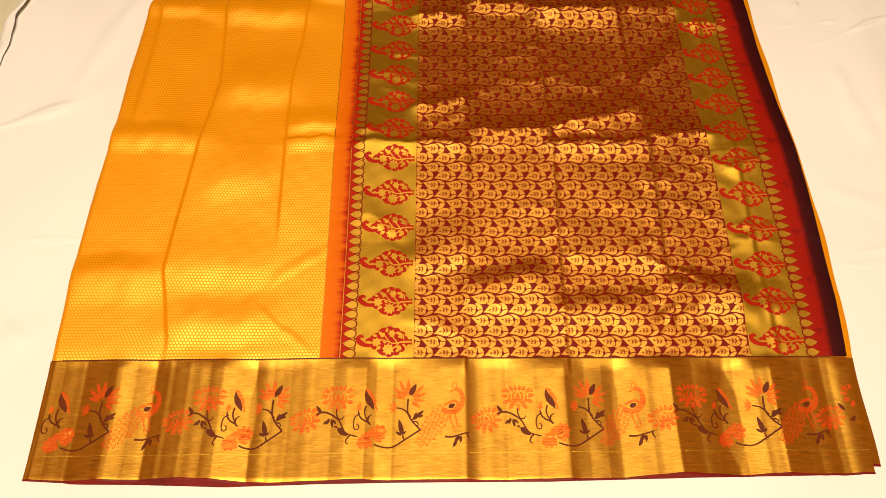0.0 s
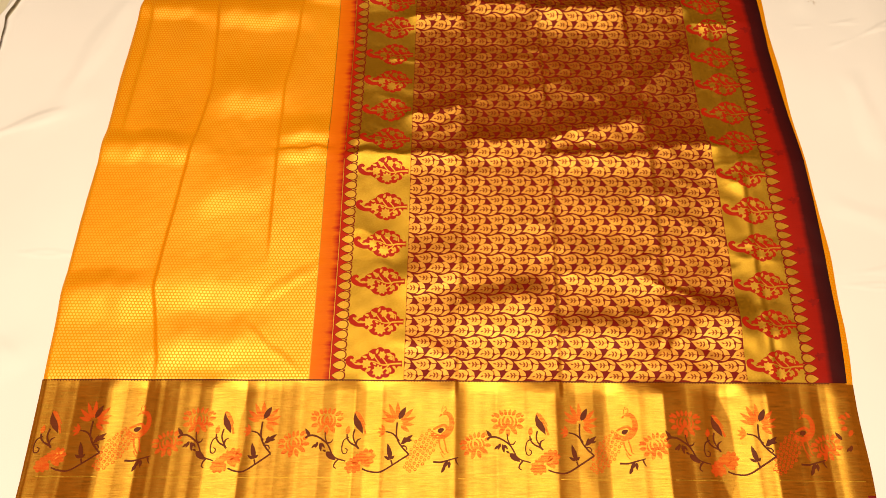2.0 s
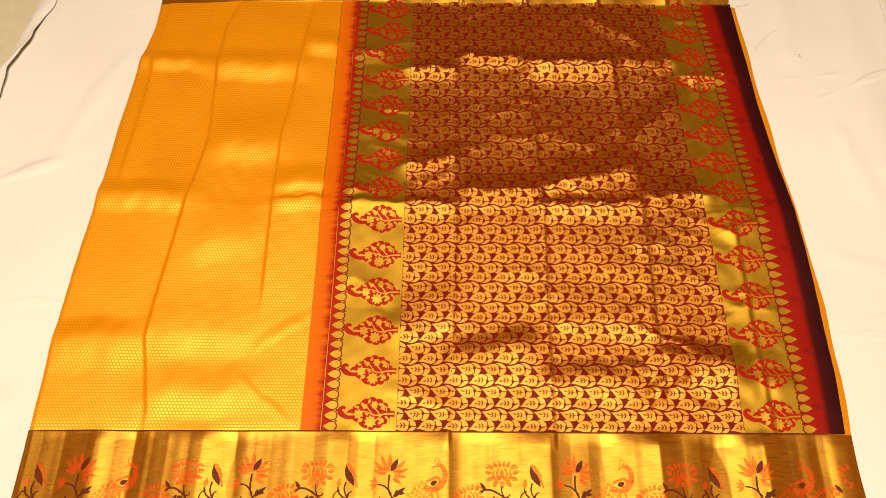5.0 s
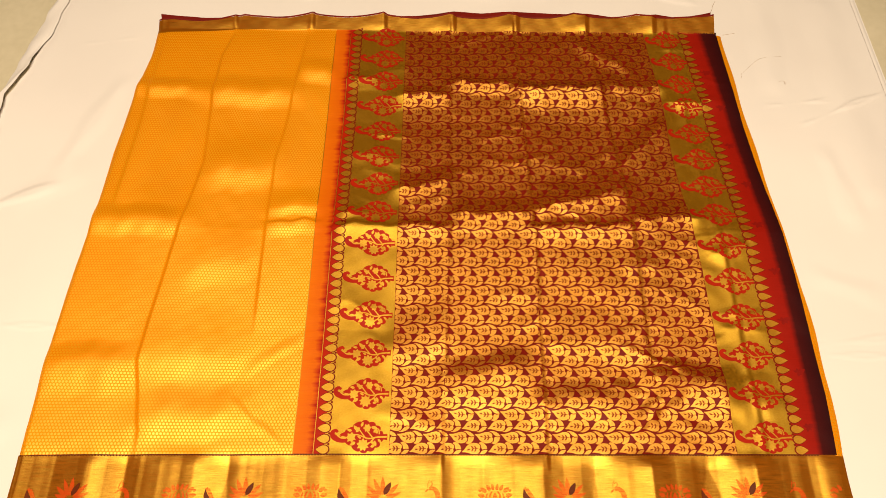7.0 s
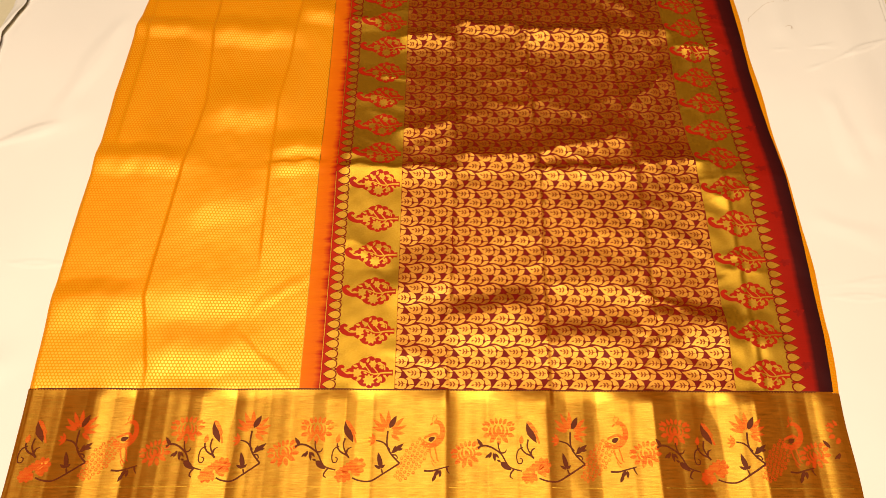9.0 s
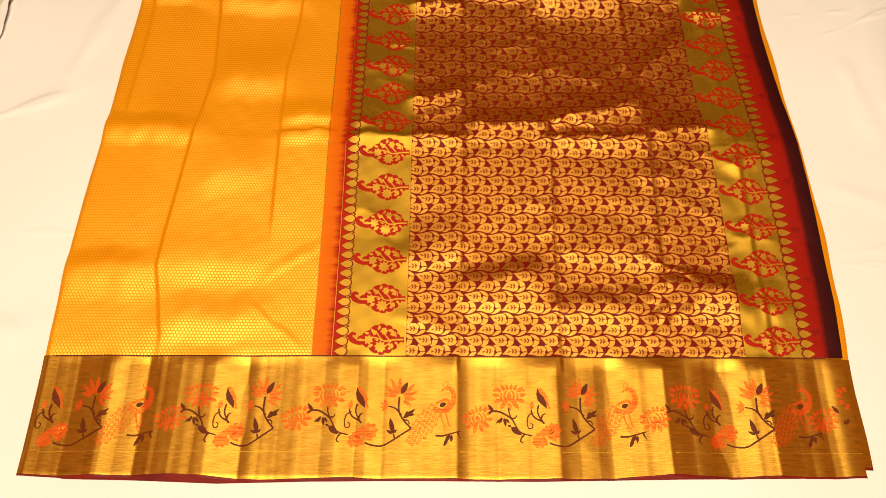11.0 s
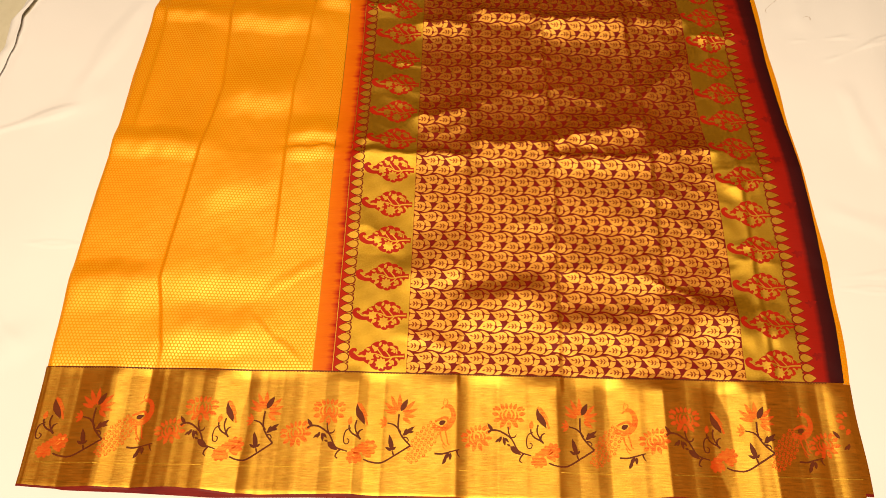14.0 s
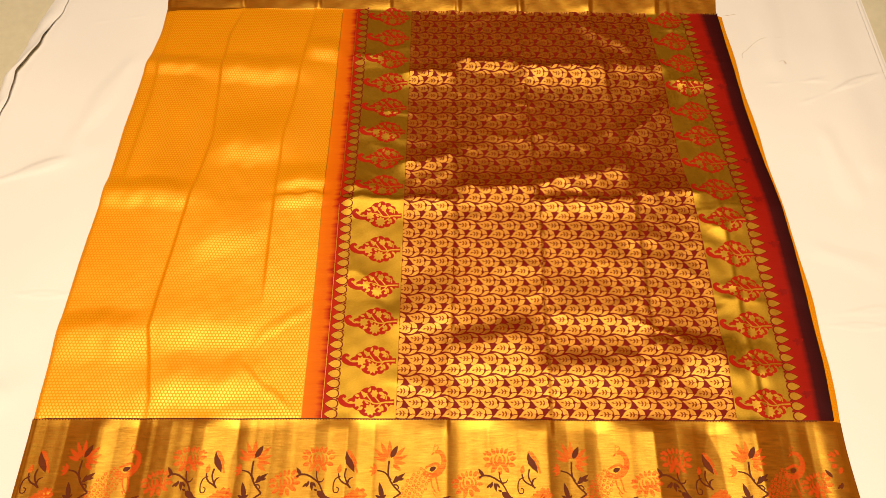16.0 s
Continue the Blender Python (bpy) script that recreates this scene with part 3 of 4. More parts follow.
def raise_motif(name, polys, dz, mat, label="", step=0.005, parent=None):
    """One mesh of outlines laid on the cloth."""
    verts, faces = [], []
    for poly in polys:
        v, f = cut(poly, step)
        o = len(verts)
        verts += v
        faces += [[i + o for i in t] for t in f]
    if not faces:
        return None
    a = np.array(verts)
    X, Y = warp(a[:, 0], a[:, 1])
    Z = height(X, Y) + dz
    return mesh_ob(name, np.stack([X, Y, Z], 1), faces, mat, parent or sari, label)


def clip(poly, axis, limit, sign):
    """The part of an outline on one side of a line u = limit (axis 0) or v = limit (axis 1)."""
    out = []
    for i, p in enumerate(poly):
        q = poly[i - 1]
        a, c = sign * (p[axis] - limit), sign * (q[axis] - limit)
        if (a > 0) != (c > 0):
            t = c / (c - a)
            out.append((q[0] + (p[0] - q[0]) * t, q[1] + (p[1] - q[1]) * t))
        if a > 0:
            out.append(p)
    return out


def place(poly, x, y, ang=0.0, s=1.0, sx=1.0):
    c, n = math.cos(ang), math.sin(ang)
    return [(x + sx * s * (a * c - b * n), y + s * (a * n + b * c)) for a, b in poly]


def petal(length, width, point=1.0, n=6):
    """A petal from the origin along +x."""
    up = [(length * t, 0.5 * width * math.sin(math.pi * t ** 0.8) ** point) for t in [k / n for k in range(1, n)]]
    return [(0, 0)] + [(a, -b) for a, b in up] + [(length, 0)] + up[::-1]


def stroke(pts, w0, w1=None):
    """A tapering line through points."""
    w1 = w0 if w1 is None else w1
    fine = []
    n = len(pts)
    for i in range(n - 1):
        p0, p1, p2, p3 = pts[max(0, i - 1)], pts[i], pts[i + 1], pts[min(n - 1, i + 2)]
        for k in range(4):
            t = k / 4
            fine.append(tuple(0.5 * (2 * b + (c - a) * t + (2 * a - 5 * b + 4 * c - d) * t * t + (3 * b - a - 3 * c + d) * t ** 3) for a, b, c, d in zip(p0, p1, p2, p3)))
    fine.append(pts[-1])
    left, right = [], []
    for i, (x, y) in enumerate(fine):
        a, b = fine[max(0, i - 1)], fine[min(len(fine) - 1, i + 1)]
        dx, dy = b[0] - a[0], b[1] - a[1]
        ln = math.hypot(dx, dy) or 1
        w = 0.5 * (w0 + (w1 - w0) * i / (len(fine) - 1))
        left.append((x - dy / ln * w, y + dx / ln * w))
        right.append((x + dy / ln * w, y - dx / ln * w))
    return left + right[::-1]


def disc(r, n=10, sy=1.0):
    return [(r * math.cos(6.2832 * k / n), r * sy * math.sin(6.2832 * k / n)) for k in range(n)]


def rosette(x, y, r, n, width, turn=0.0):
    out = [place(petal(r, width), x, y, turn + 6.2832 * k / n) for k in range(n)]
    return out + [place(disc(r * 0.25, 8), x, y)]


# paisleys: a scalloped red shape with a curled tip and a stem, gold flowers inside
def paisley_red():
    body = []
    for k in range(120):
        a = 6.2832 * k / 120
        sc = 1 + 0.13 * abs(math.sin(7.5 * a)) ** 0.7
        x, y = 0.006 + 0.0272 * math.cos(a) * sc, 0.0215 * math.sin(a) * sc
        if x < 0.004:
            y *= max(0.0, 1 - ((0.004 - x) / 0.036) ** 1.25)
            x = 0.004 - (0.004 - x) * 1.18
        body.append((x, y))
    tail = stroke([(-0.014, -0.003), (-0.026, -0.0045), (-0.036, -0.001), (-0.0385, 0.005), (-0.034, 0.0085), (-0.0305, 0.006)], 0.011, 0.0035)
    stem = [(0.030, -0.004), (0.042, -0.005), (0.042, 0.004), (0.030, 0.003)]
    return [body, tail, stem]


def paisley_gold():
    out = [stroke([(0.041, -0.0005), (0.028, -0.001), (0.014, -0.003), (0.000, 0.002), (-0.012, 0.003)], 0.0026, 0.0014),
           stroke([(0.024, -0.001), (0.018, -0.008), (0.012, -0.011)], 0.0018), stroke([(0.020, -0.001), (0.014, 0.006), (0.010, 0.010)], 0.0018),
           stroke([(0.010, -0.002), (0.002, 0.008), (-0.001, 0.013)], 0.0016), stroke([(0.030, 0.003), (0.029, 0.010), (0.025, 0.011), (0.024, 0.008)], 0.0016)]
    out += rosette(0.007, -0.0120, 0.0095, 9, 0.0052, 0.2)
    out += rosette(-0.011, -0.0015, 0.0078, 7, 0.005, 0.5)
    out += rosette(0.012, 0.0125, 0.0062, 6, 0.0046, 0.1)
    out += [place(petal(0.011, 0.005), -0.001, 0.008, 2.3), place(petal(0.009, 0.004), 0.023, -0.006, -1.2), place(petal(0.009, 0.0045), -0.004, 0.006, 0.9),
            place(petal(0.008, 0.0045), 0.027, 0.004, 1.9), place(petal(0.010, 0.005), 0.018, 0.014, -0.3), place(petal(0.007, 0.004), 0.018, -0.015, 0.3),
            place(petal(0.010, 0.005), -0.004, -0.008, 3.7), place(petal(0.008, 0.004), -0.010, 0.008, 2.9), place(petal(0.008, 0.004), 0.003, 0.014, 1.2),
            place(petal(0.008, 0.0035), 0.028, -0.004, -0.7), place(petal(0.007, 0.003), 0.004, -0.003, 2.6), stroke([(-0.018, -0.002), (-0.026, -0.002), (-0.032, 0.002)], 0.003, 0.0012),
            place(petal(0.009, 0.004), -0.019, -0.001, 3.3), place(petal(0.007, 0.0036), 0.021, 0.006, 0.6), place(petal(0.008, 0.004), 0.024, -0.012, 2.4)]
    return out


PR, PG = paisley_red(), paisley_gold()
for side in (-0.037, 0.556):
    for k in range(14):
        v = 0.0255 + 0.0605 * k + 0.015 * math.sin(math.pi * k / 13)
        u = side
        ob = raise_motif("paisley", [place(p, u, v) for p in PR], 0.0004, CRIMSON, "red silk paisley with gold flowers" if k == 0 and side < 0 else "")
        raise_motif("flower_sprig", [place(p, u, v) for p in PG], 0.0008, FINE, parent=ob)

# teardrops along both bands
TEAR_L = [(-0.0110, 0.0), (-0.0078, -0.0026), (-0.0042, -0.0050), (0.0000, -0.0064), (0.0040, -0.0060), (0.0070, -0.0040), (0.0084, -0.0014), (0.0084, 0.0014), (0.0070, 0.0040), (0.0040, 0.0060), (0.0000, 0.0064), (-0.0042, 0.0050), (-0.0078, 0.0026)]
for side, turn in ((-0.0875, 0.0), (0.6065, math.pi)):
    for k in range(54):
        v = 0.0065 + k * 0.01545
        big = [(a * 1.08 + 0.0006, b * 1.15) for a, b in TEAR_L]
        drop = raise_motif("teardrop", [place(TEAR_L, side, v, turn, 0.94)], 0.0008, FINE, step=0)
        raise_motif("outline", [place(big, side, v, turn), place(disc(0.0018, 8), side + (0.0075 if turn == 0 else -0.0075), v + 0.0077)], 0.0004, PALLU, step=0, parent=drop)

# faint darker sprigs woven into the red strip
for k in range(9):
    raise_motif("self_sprig", [place(p, 0.6225 + (0.004 if k % 2 else 0.0), 0.040 + 0.086 * k, 0.5, 0.62) for p in ([petal(0.018, 0.011), petal(0.012, 0.006)] + [place(petal(0.011, 0.006), 0.0, 0.0, a) for a in (1.3, 2.2, -1.2, -2.2)])], 0.0004, SHADOW_RED, step=0.004)

# the leaf brocade of the end piece
LEAF_MAIN = [(-0.0164, 0.0046), (-0.0110, 0.0048), (-0.0062, 0.0058), (-0.0016, 0.0074), (0.0036, 0.0080), (0.0080, 0.0062), (0.0098, 0.0030), (0.0090, 0.0002), (0.0108, -0.0022), (0.0100, -0.0056), (0.0060, -0.0082), (0.0006, -0.0088), (-0.0046, -0.0074), (-0.0090, -0.0040), (-0.0124, 0.0008)]
LEAF_SIDE = [(0.0050, 0.0088), (0.0090, 0.0074), (0.0114, 0.0046), (0.0136, 0.0024), (0.0168, 0.0012), (0.0214, 0.0016), (0.0190, 0.0050), (0.0150, 0.0078), (0.0100, 0.0094)]
LEAF_CURL = [(0.0082, -0.0084), (0.0116, -0.0058), (0.0122, -0.0014), (0.0134, 0.0008), (0.0164, -0.0002), (0.0206, 0.0002), (0.0196, -0.0044), (0.0160, -0.0084), (0.0118, -0.0102)]
SPRIG = [stroke([(0.0078, -0.0002), (0.001, -0.0004), (-0.0062, 0.0008)], 0.0010, 0.0006)] + [place(petal(0.0054, 0.0022, n=4), a, b, g) for a, b, g in
         ((0.0050, -0.0002, 2.2), (0.0050, -0.0006, -2.3), (0.0008, -0.0002, 2.3), (0.0008, -0.0007, -2.4), (-0.0040, 0.0002, 2.8))]
FLIP = lambda poly: [(a, -b) for a, b in poly][::-1]
rest, rest_sprig, made = [], [], 0
rows = 50
for r in range(rows):
    for c in range(-1, 15):
        u = 0.016 + 0.0379 * c + (0.01895 if r % 2 else 0.0)
        v = 0.008 + 0.01678 * r
        def inside(p):
            for axis, limit, sign in ((0, 0.0085, 1), (0, 0.5125, -1), (1, 0.0008, 1), (1, 0.8315, -1)):
                p = clip(p, axis, limit, sign) if p else p
            return p if len(p) > 3 else None
        if u < -0.02 or u > 0.54:
            continue
        polys = [p for p in (inside(place(poly, u, v)) for poly in ((LEAF_MAIN, LEAF_SIDE, LEAF_CURL) if r % 2 else map(FLIP, (LEAF_MAIN, LEAF_SIDE, LEAF_CURL)))) if p]
        if not polys:
            continue
        spr = [p for p in (inside(place(poly, u, v)) for poly in (SPRIG if r % 2 else map(FLIP, SPRIG))) if p]
        if made < 290 and v < 0.42 and len(polys) == 3:
            raise_motif("leaf", polys, 0.0005, LEAF, step=0.006)
            made += 1
        else:
            rest += polys
        rest_sprig += spr
tagged(raise_motif("leaf_weave", rest, 0.0005, LEAF, "gold woven leaves", step=0.006), kind="stuff")
tagged(raise_motif("vein_weave", rest_sprig, 0.0010, VEIN, "fine red veins on the leaves", step=0), kind="stuff")

# ---- the wide border's flowers, peacocks and vine ----
def lotus():
    """An open lotus seen from the side: separate curved petals over a narrow base."""
    out = []
    for a, ln, w, bend in ((92, 0.026, 0.0070, 0.10), (116, 0.0265, 0.0066, -0.15), (141, 0.0245, 0.0062, -0.25), (163, 0.0195, 0.0055, -0.3), (44, 0.0255, 0.0062, 0.2),
                           (20, 0.0225, 0.0056, 0.3), (-6, 0.0190, 0.0056, 0.3), (-38, 0.0170, 0.0062, 0.2)):
        r = math.radians(a)
        out.append(place([(x, y + bend * 8 * x * (x - ln)) for x, y in petal(ln, w, 0.8)], 0.0052 * math.cos(r), -0.008 + 0.0044 * math.sin(r), r))
    return out


def big_bloom(s=1.0, turn=0.0):
    """A many-petalled lotus: an upright bud, cupping petals and a spiky outer ring."""
    out = [place(petal(0.0130, 0.0068, 0.8), 0.0, -0.0050, 1.57, s)]
    for sx in (-1, 1):
        out.append([(sx * s * a, s * b) for a, b in stroke([(0.0018, -0.0058), (0.0064, -0.0010), (0.0066, 0.0050), (0.0036, 0.0094)], 0.0050, 0.0014)])
        out.append([(sx * s * a, s * b) for a, b in stroke([(0.0036, -0.0082), (0.0104, -0.0046), (0.0122, 0.0018), (0.0104, 0.0072)], 0.0050, 0.0014)])
    for a, start, ln, w in ((-90, 0.0075, 0.0125, 0.0068), (-128, 0.0095, 0.0115, 0.0066), (-52, 0.0095, 0.0115, 0.0066), (-163, 0.0130, 0.0105, 0.0066), (-17, 0.0130, 0.0105, 0.0066),
                            (168, 0.0146, 0.0105, 0.0060), (12, 0.0146, 0.0105, 0.0060), (143, 0.0146, 0.0110, 0.0060), (37, 0.0146, 0.0110, 0.0060), (121, 0.0128, 0.0100, 0.0052), (59, 0.0128, 0.0100, 0.0052),
                            (101, 0.0118, 0.0095, 0.0046), (79, 0.0118, 0.0095, 0.0046), (152, 0.0215, 0.0050, 0.0036), (28, 0.0215, 0.0050, 0.0036)):
        r = math.radians(a)
        out.append(place(petal(ln, w, 0.75), start * math.cos(r) * s, start * math.sin(r) * s * 0.92, r, s))
    return [place(p, 0.0, 0.0, turn) for p in out]


def blunt(length, width):
    """A wedge with a rounded, slightly notched end, along +x."""
    return [(0.002, -0.0006), (length * 0.62, -0.46 * width), (length * 0.88, -0.46 * width), (length, -0.22 * width), (length * 0.96, 0.0), (length, 0.22 * width), (length * 0.88, 0.46 * width), (length * 0.62, 0.46 * width), (0.002, 0.0006)]


def fan_flower():
    """A ruffled flower seen from the side: two fans of wedges on one heart."""
    out = []
    for a, ln, w in ((-14, 0.0150, 0.0060), (10, 0.0200, 0.0066), (30, 0.0245, 0.0070), (48, 0.0255, 0.0070), (66, 0.0220, 0.0066), (86, 0.0165, 0.0060), (110, 0.0130, 0.0056),
                     (140, 0.0120, 0.0056), (166, 0.0150, 0.0062), (187, 0.0195, 0.0066), (205, 0.0225, 0.0068), (222, 0.0215, 0.0066), (242, 0.0165, 0.0060), (266, 0.0120, 0.0052)):
        out.append(place(blunt(ln, w), 0, 0, math.radians(a)))
    return out


def peacock_tail():
    """Rows of eyed feathers that narrow down to the left."""
    out = []
    for i in range(11):
        t = i / 10
        half = 0.0158 * math.sin(math.pi * (0.20 + 0.68 * t)) ** 0.8
        n = max(2, round(2 * half / 0.0056))
        cx, cy = 0.017 - 0.036 * t, 0.024 - 0.049 * t
        for k in range(n):
            o = ((k + 0.5) / n - 0.5) * 2 * half + (0.001 if i % 2 else -0.001)
            out.append(place(disc(0.0026, 9, 0.85), cx + 0.80 * o, cy - 0.59 * o, 0.95))
    return out


TAIL_CENTRES = [(sum(q[0] for q in p) / len(p), sum(q[1] for q in p) / len(p)) for p in peacock_tail()]


def peacock_front():
    out = [stroke([(0.016, 0.030), (0.024, 0.034), (0.032, 0.036), (0.037, 0.030)], 0.0030, 0.0050), stroke([(0.013, 0.024), (0.020, 0.021), (0.028, 0.020), (0.036, 0.028)], 0.0080, 0.0060)]
    out.append(stroke([(0.030, 0.021), (0.038, 0.027), (0.0425, 0.037), (0.0410, 0.047), (0.036, 0.0525), (0.0295, 0.0525)], 0.0095, 0.0048))
    out.append(place(petal(0.007, 0.0026), 0.029, 0.0525, 3.9))
    out += [stroke([(0.031, 0.054), (0.034, 0.058), (0.033, 0.062), (0.030, 0.060)], 0.0014, 0.0010), stroke([(0.028, 0.054), (0.028, 0.059), (0.030, 0.064)], 0.0013, 0.0010)]
    out += [stroke([(0.024, 0.018), (0.026, 0.006), (0.031, -0.003), (0.034, -0.004)], 0.0024, 0.0014), stroke([(0.031, 0.018), (0.034, 0.006), (0.035, 0.000), (0.038, -0.002)], 0.0022, 0.0014), stroke([(0.027, -0.001), (0.029, -0.006), (0.032, -0.009)], 0.0015, 0.0010)]
    return out


def border_unit(b, sx, skip=()):
    X = lambda o: b + o * sx
    bits, vine = [], []
    S = lambda pts, w0, w1=None: stroke([(X(a), c) for a, c in pts], w0, w1)
    L = lambda x, y, ang, ln, w: place(petal(ln, w, 0.85), X(x), y, math.radians(ang))
    if "bloom" not in skip:
        bits.append(("side_bloom", [place(p, X(0.0066), -0.0920) for p in big_bloom(0.94, 0.35)], CORAL))
        bits.append(("bloom", [place(p, X(0.052), -0.0600) for p in big_bloom(1.0)], CORAL))
        vine += [S([(0.022, -0.083), (0.028, -0.0795), (0.0385, -0.0805), (0.052, -0.0885), (0.0575, -0.095), (0.066, -0.109), (0.083, -0.1146)], 0.0030, 0.0018),
                 S([(0.0507, -0.075), (0.0515, -0.083), (0.055, -0.091)], 0.0018), S([(0.055, -0.090), (0.060, -0.089), (0.0625, -0.085)], 0.0026, 0.0010), S([(0.072, -0.1125), (0.068, -0.117), (0.0665, -0.122), (0.070, -0.1245)], 0.0026, 0.0014),
                 L(0.029, -0.081, 125, 0.014, 0.0050), L(0.041, -0.088, -112, 0.010, 0.0042), L(0.044, -0.089, -80, 0.013, 0.0044), L(0.039, -0.091, -140, 0.009, 0.0036), L(0.046, -0.090, -50, 0.009, 0.0034),
                 L(0.0535, -0.1020, -38, 0.019, 0.0085), L(0.054, -0.1015, 160, 0.006, 0.0030)]
    if "mid" not in skip:
        bits.append(("bud_petal", [S([(0.0935, -0.046), (0.0990, -0.053), (0.1045, -0.063), (0.1095, -0.077)], 0.0040, 0.0030), S([(0.0975, -0.0465), (0.1035, -0.055), (0.1085, -0.064)], 0.0022, 0.0014), L(0.083, -0.0775, 80, 0.0125, 0.0066)], CORAL))
        bits.append(("bud", [[(X(a), c) for a, c in ((0.0925, -0.0470), (0.0910, -0.0560), (0.0925, -0.0640), (0.0975, -0.0700), (0.1055, -0.0765), (0.1050, -0.0680), (0.1015, -0.0600), (0.0965, -0.0540))]], STEM))
        bits.append(("fan_flower", [place(p, X(0.1030), -0.1165, -0.03) for p in fan_flower()], CORAL))
        bits.append(("lotus", [place(p, X(0.156), -0.0530) for p in lotus()], CORAL))
        bits.append(("lotus_heart", [place(petal(0.0200, 0.0080, 0.8), X(0.1575), -0.0560, math.radians(62))], STEM))
        bits.append(("small_bud", [L(0.1375, -0.0730, a, 0.0115, 0.0042) for a in (118, 152, 186, 222)], CORAL))
        vine += [S([(0.0938, -0.071), (0.092, -0.080), (0.0945, -0.088), (0.101, -0.0975)], 0.0024, 0.0018), S([(0.083, -0.0775), (0.084, -0.084), (0.089, -0.090), (0.097, -0.094), (0.101, -0.0975)], 0.0020, 0.0026),
                 S([(0.086, -0.082), (0.079, -0.086), (0.0765, -0.095), (0.078, -0.1035), (0.083, -0.104), (0.0845, -0.099), (0.081, -0.097)], 0.0018, 0.0014), S([(0.096, -0.093), (0.0985, -0.086), (0.1035, -0.083)], 0.0034, 0.0010),
                 S([(0.107, -0.1245), (0.117, -0.1280), (0.133, -0.1285), (0.152, -0.1180), (0.1736, -0.1046)], 0.0022, 0.0024),
                 S([(0.1736, -0.1046), (0.1614, -0.0924), (0.1547, -0.0790), (0.1552, -0.0600)], 0.0024, 0.0024), S([(0.1590, -0.0865), (0.1500, -0.0765), (0.1385, -0.0730)], 0.0026, 0.0018),
                 L(0.1610, -0.0910, 38, 0.0225, 0.0060), L(0.1645, -0.0885, 70, 0.0090, 0.0042), L(0.1690, -0.0860, 8, 0.0090, 0.0040), S([(0.163, -0.093), (0.168, -0.0935), (0.1705, -0.0975), (0.167, -0.0995)], 0.0024, 0.0010),
                 L(0.1480, -0.1125, 104, 0.0240, 0.0070), L(0.1465, -0.1120, 150, 0.0105, 0.0040), S([(0.150, -0.1185), (0.148, -0.1125)], 0.0022), L(0.1480, -0.1110, 45, 0.0070, 0.0034)]
    if "bird" not in skip:
        bits.append(("peacock_tail", [place(p, X(0.192), -0.100) for p in peacock_tail()], CORAL))
        bits.append(("feather_eye_weave", [place([(a * 0.40, c * 0.40) for a, c in disc(0.0026, 7, 0.9)], X(0.192) + p[0], -0.100 + p[1]) for p in TAIL_CENTRES], GOLD))
        bits.append(("peacock", [place(p, X(0.192), -0.100) for p in peacock_front()], CORAL))
        bits.append(("wing_eye", [place(petal(0.0105, 0.0066, 0.7), X(0.2145), -0.0735, 0.45)], STEM))
        vine += [S([(0.209, -0.1146), (0.220, -0.1150), (0.232, -0.1120), (0.245, -0.1085)], 0.0028, 0.0016), L(0.2300, -0.1135, -125, 0.0130, 0.0052), L(0.2320, -0.1135, -92, 0.0105, 0.0044), L(0.2260, -0.1200, -118, 0.0110, 0.0048), S([(0.241, -0.1095), (0.2425, -0.1150), (0.2455, -0.1190)], 0.0030, 0.0008)]
    bits.append(("vine", vine, STEM))
    for name, polys, mat in bits:
        keep = [p for p in polys if min(q[0] for q in p) > -0.523 and max(q[0] for q in p) < 0.653]
        dz = 0.0008 if mat in (STEM, GOLD) else 0.0004
        if keep and name.endswith("bloom"):
            heart = raise_motif(name, keep[:1], dz, mat, step=0.004)
            for p in keep[1:]:
                raise_motif("petal", [p], dz, mat, step=0.004, parent=heart)
        elif keep:
            raise_motif(name, keep, dz, mat, step=0.004)


border_unit(-0.592, 1.0, ("bloom",))
border_unit(-0.330, 0.88, ("bird",))
border_unit(-0.151, 0.98)
border_unit(0.108, 1.0)
border_unit(0.362, 1.0)
border_unit(0.606, 1.0, ("mid", "bird"))

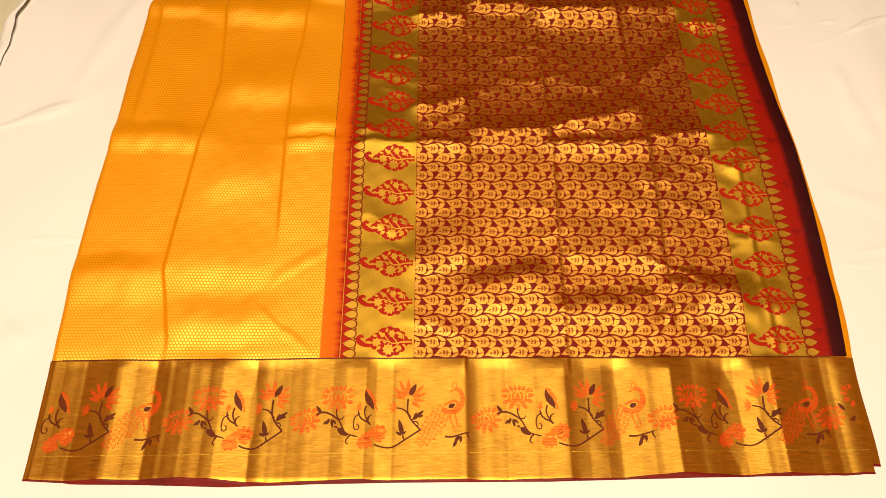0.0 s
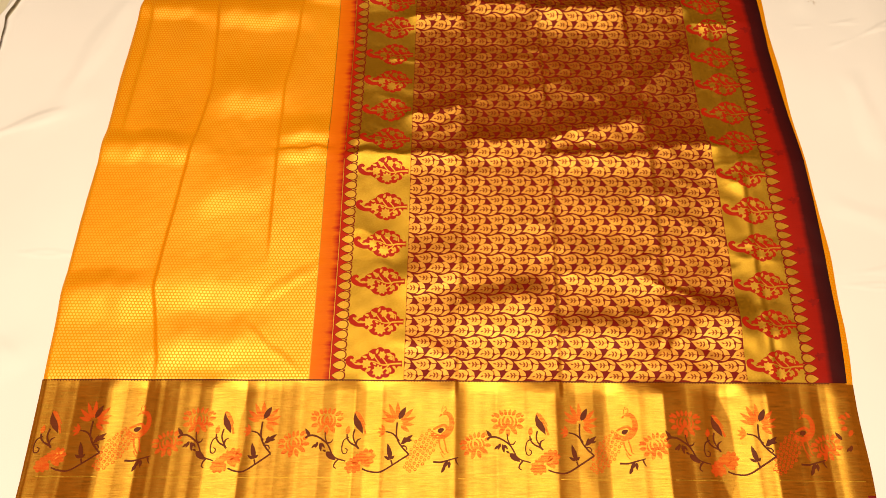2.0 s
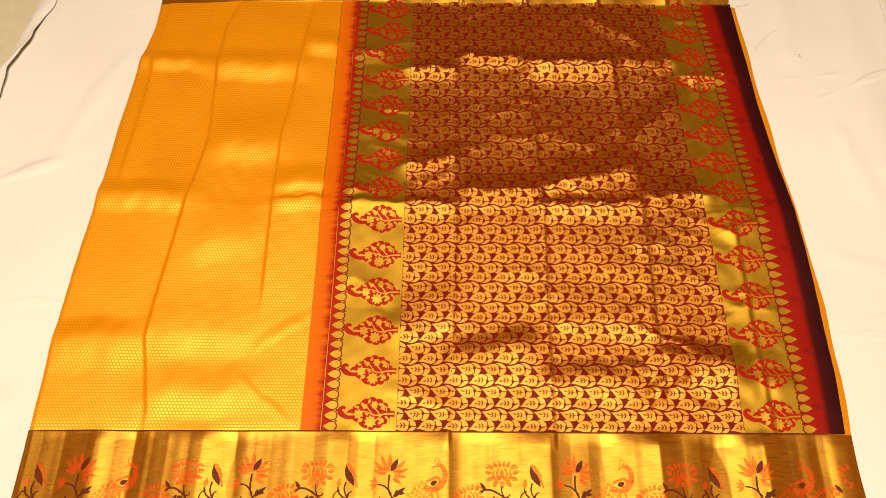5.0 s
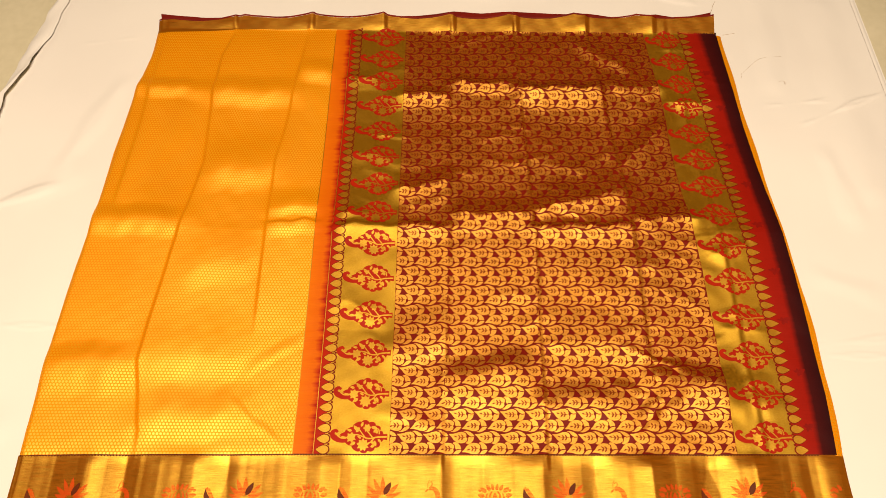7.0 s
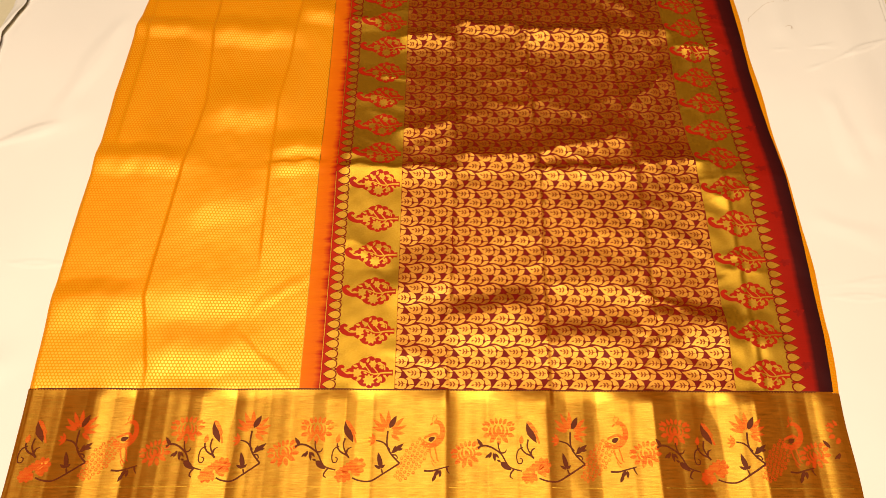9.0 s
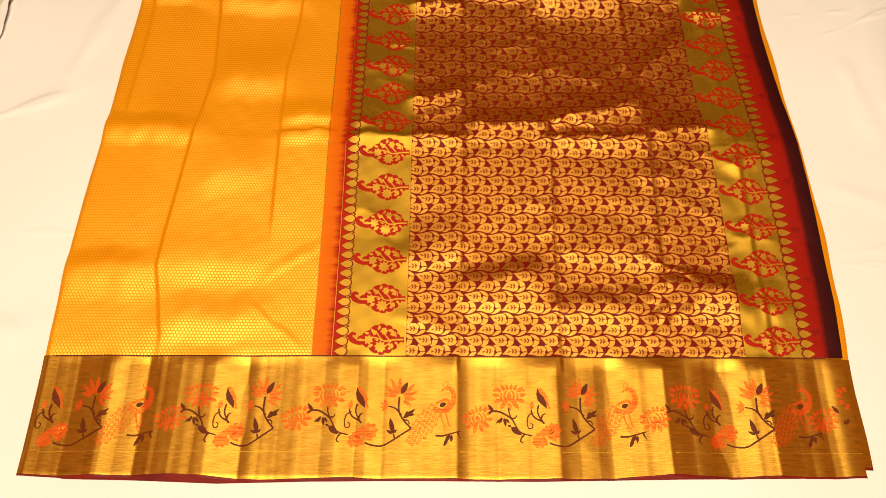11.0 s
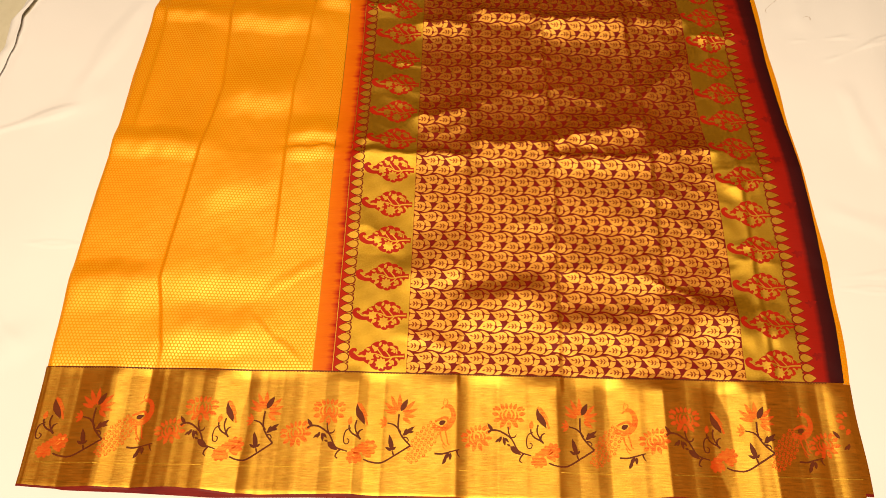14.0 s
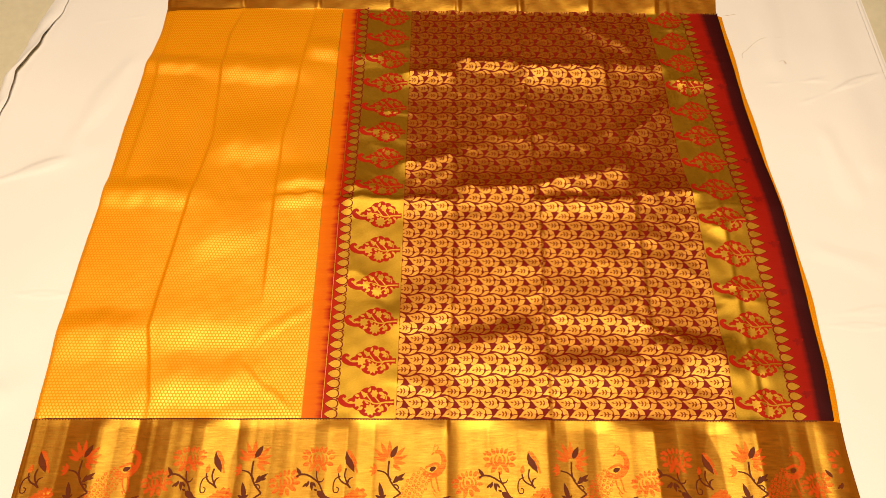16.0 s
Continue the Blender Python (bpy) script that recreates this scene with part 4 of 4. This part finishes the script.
# the seam's toothed line and the fine line over the plain lower band
teeth = [(-0.524 + 0.0021 * k, -0.0006 - (0.0016 if k % 2 else 0.0)) for k in range(562)]
raise_motif("seam_line", [[(u0, 0.0007) for u0 in (0.0,)] and (teeth[i:i + 12] + [(teeth[min(i + 11, 561)][0], 0.0007), (teeth[i][0], 0.0007)]) for i in range(0, 550, 11)], 0.0006, STEM, "dark toothed seam line", step=0)
raise_motif("lower_band_line", [[(-0.524 + 0.02 * i, -0.1372), (-0.504 + 0.02 * i, -0.1372), (-0.504 + 0.02 * i, -0.1364), (-0.524 + 0.02 * i, -0.1364)] for i in range(59)], 0.0007, BAND, step=0.003)
raise_motif("pallu_edge_line", [[(-0.1016, 0.02 * i), (-0.1006, 0.02 * i), (-0.1006, 0.02 * i + 0.02), (-0.1016, 0.02 * i + 0.02)] for i in range(41)], 0.0005, FINE, step=0.005)
raise_motif("strip_edge_line", [[(-0.1318, 0.02 * i), (-0.1306, 0.02 * i), (-0.1306, 0.02 * i + 0.02), (-0.1318, 0.02 * i + 0.02)] for i in range(41)], 0.0004, FINE, step=0.005)


# ---- loose threads ----
def thread(name, pts, r, mat, label):
    cu = bpy.data.curves.new(name, "CURVE")
    cu.dimensions, cu.bevel_depth, cu.bevel_resolution = "3D", r, 2
    cu.resolution_u = 16
    sp = cu.splines.new("NURBS")
    sp.points.add(len(pts) - 1)
    for p, (x, y) in zip(sp.points, pts):
        p.co = (x, y, float(sheet_z(np.array(x), np.array(y))) + r * 1.2, 1)
    sp.use_endpoint_u, sp.order_u = True, 3
    cu.materials.append(mat)
    ob = new(name, cu)
    return tagged(ob, label, "thread")


THREAD = plain("thread_cotton", (0.34, 0.24, 0.16), (0.42, 0.31, 0.21), 40)
thread("loose_thread", [(0.664, 0.727), (0.662, 0.735), (0.672, 0.744), (0.690, 0.762), (0.705, 0.776), (0.725, 0.780), (0.752, 0.783)], 0.00024, THREAD, "long loose brown thread lying on the white sheet")
thread("loose_thread", [(0.732, 0.716), (0.738, 0.720), (0.745, 0.718), (0.747, 0.711), (0.742, 0.712), (0.745, 0.719)], 0.00022, THREAD, "small curled loose thread on the white sheet")
thread("loose_thread", [(0.624, 0.893), (0.636, 0.905), (0.640, 0.922), (0.648, 0.935)], 0.0004, THREAD, "short loose thread beside the sari's corner")
thread("loose_thread", [(0.645, 0.840), (0.658, 0.842), (0.672, 0.846)], 0.0003, THREAD, "short loose thread beside the sari's edge")
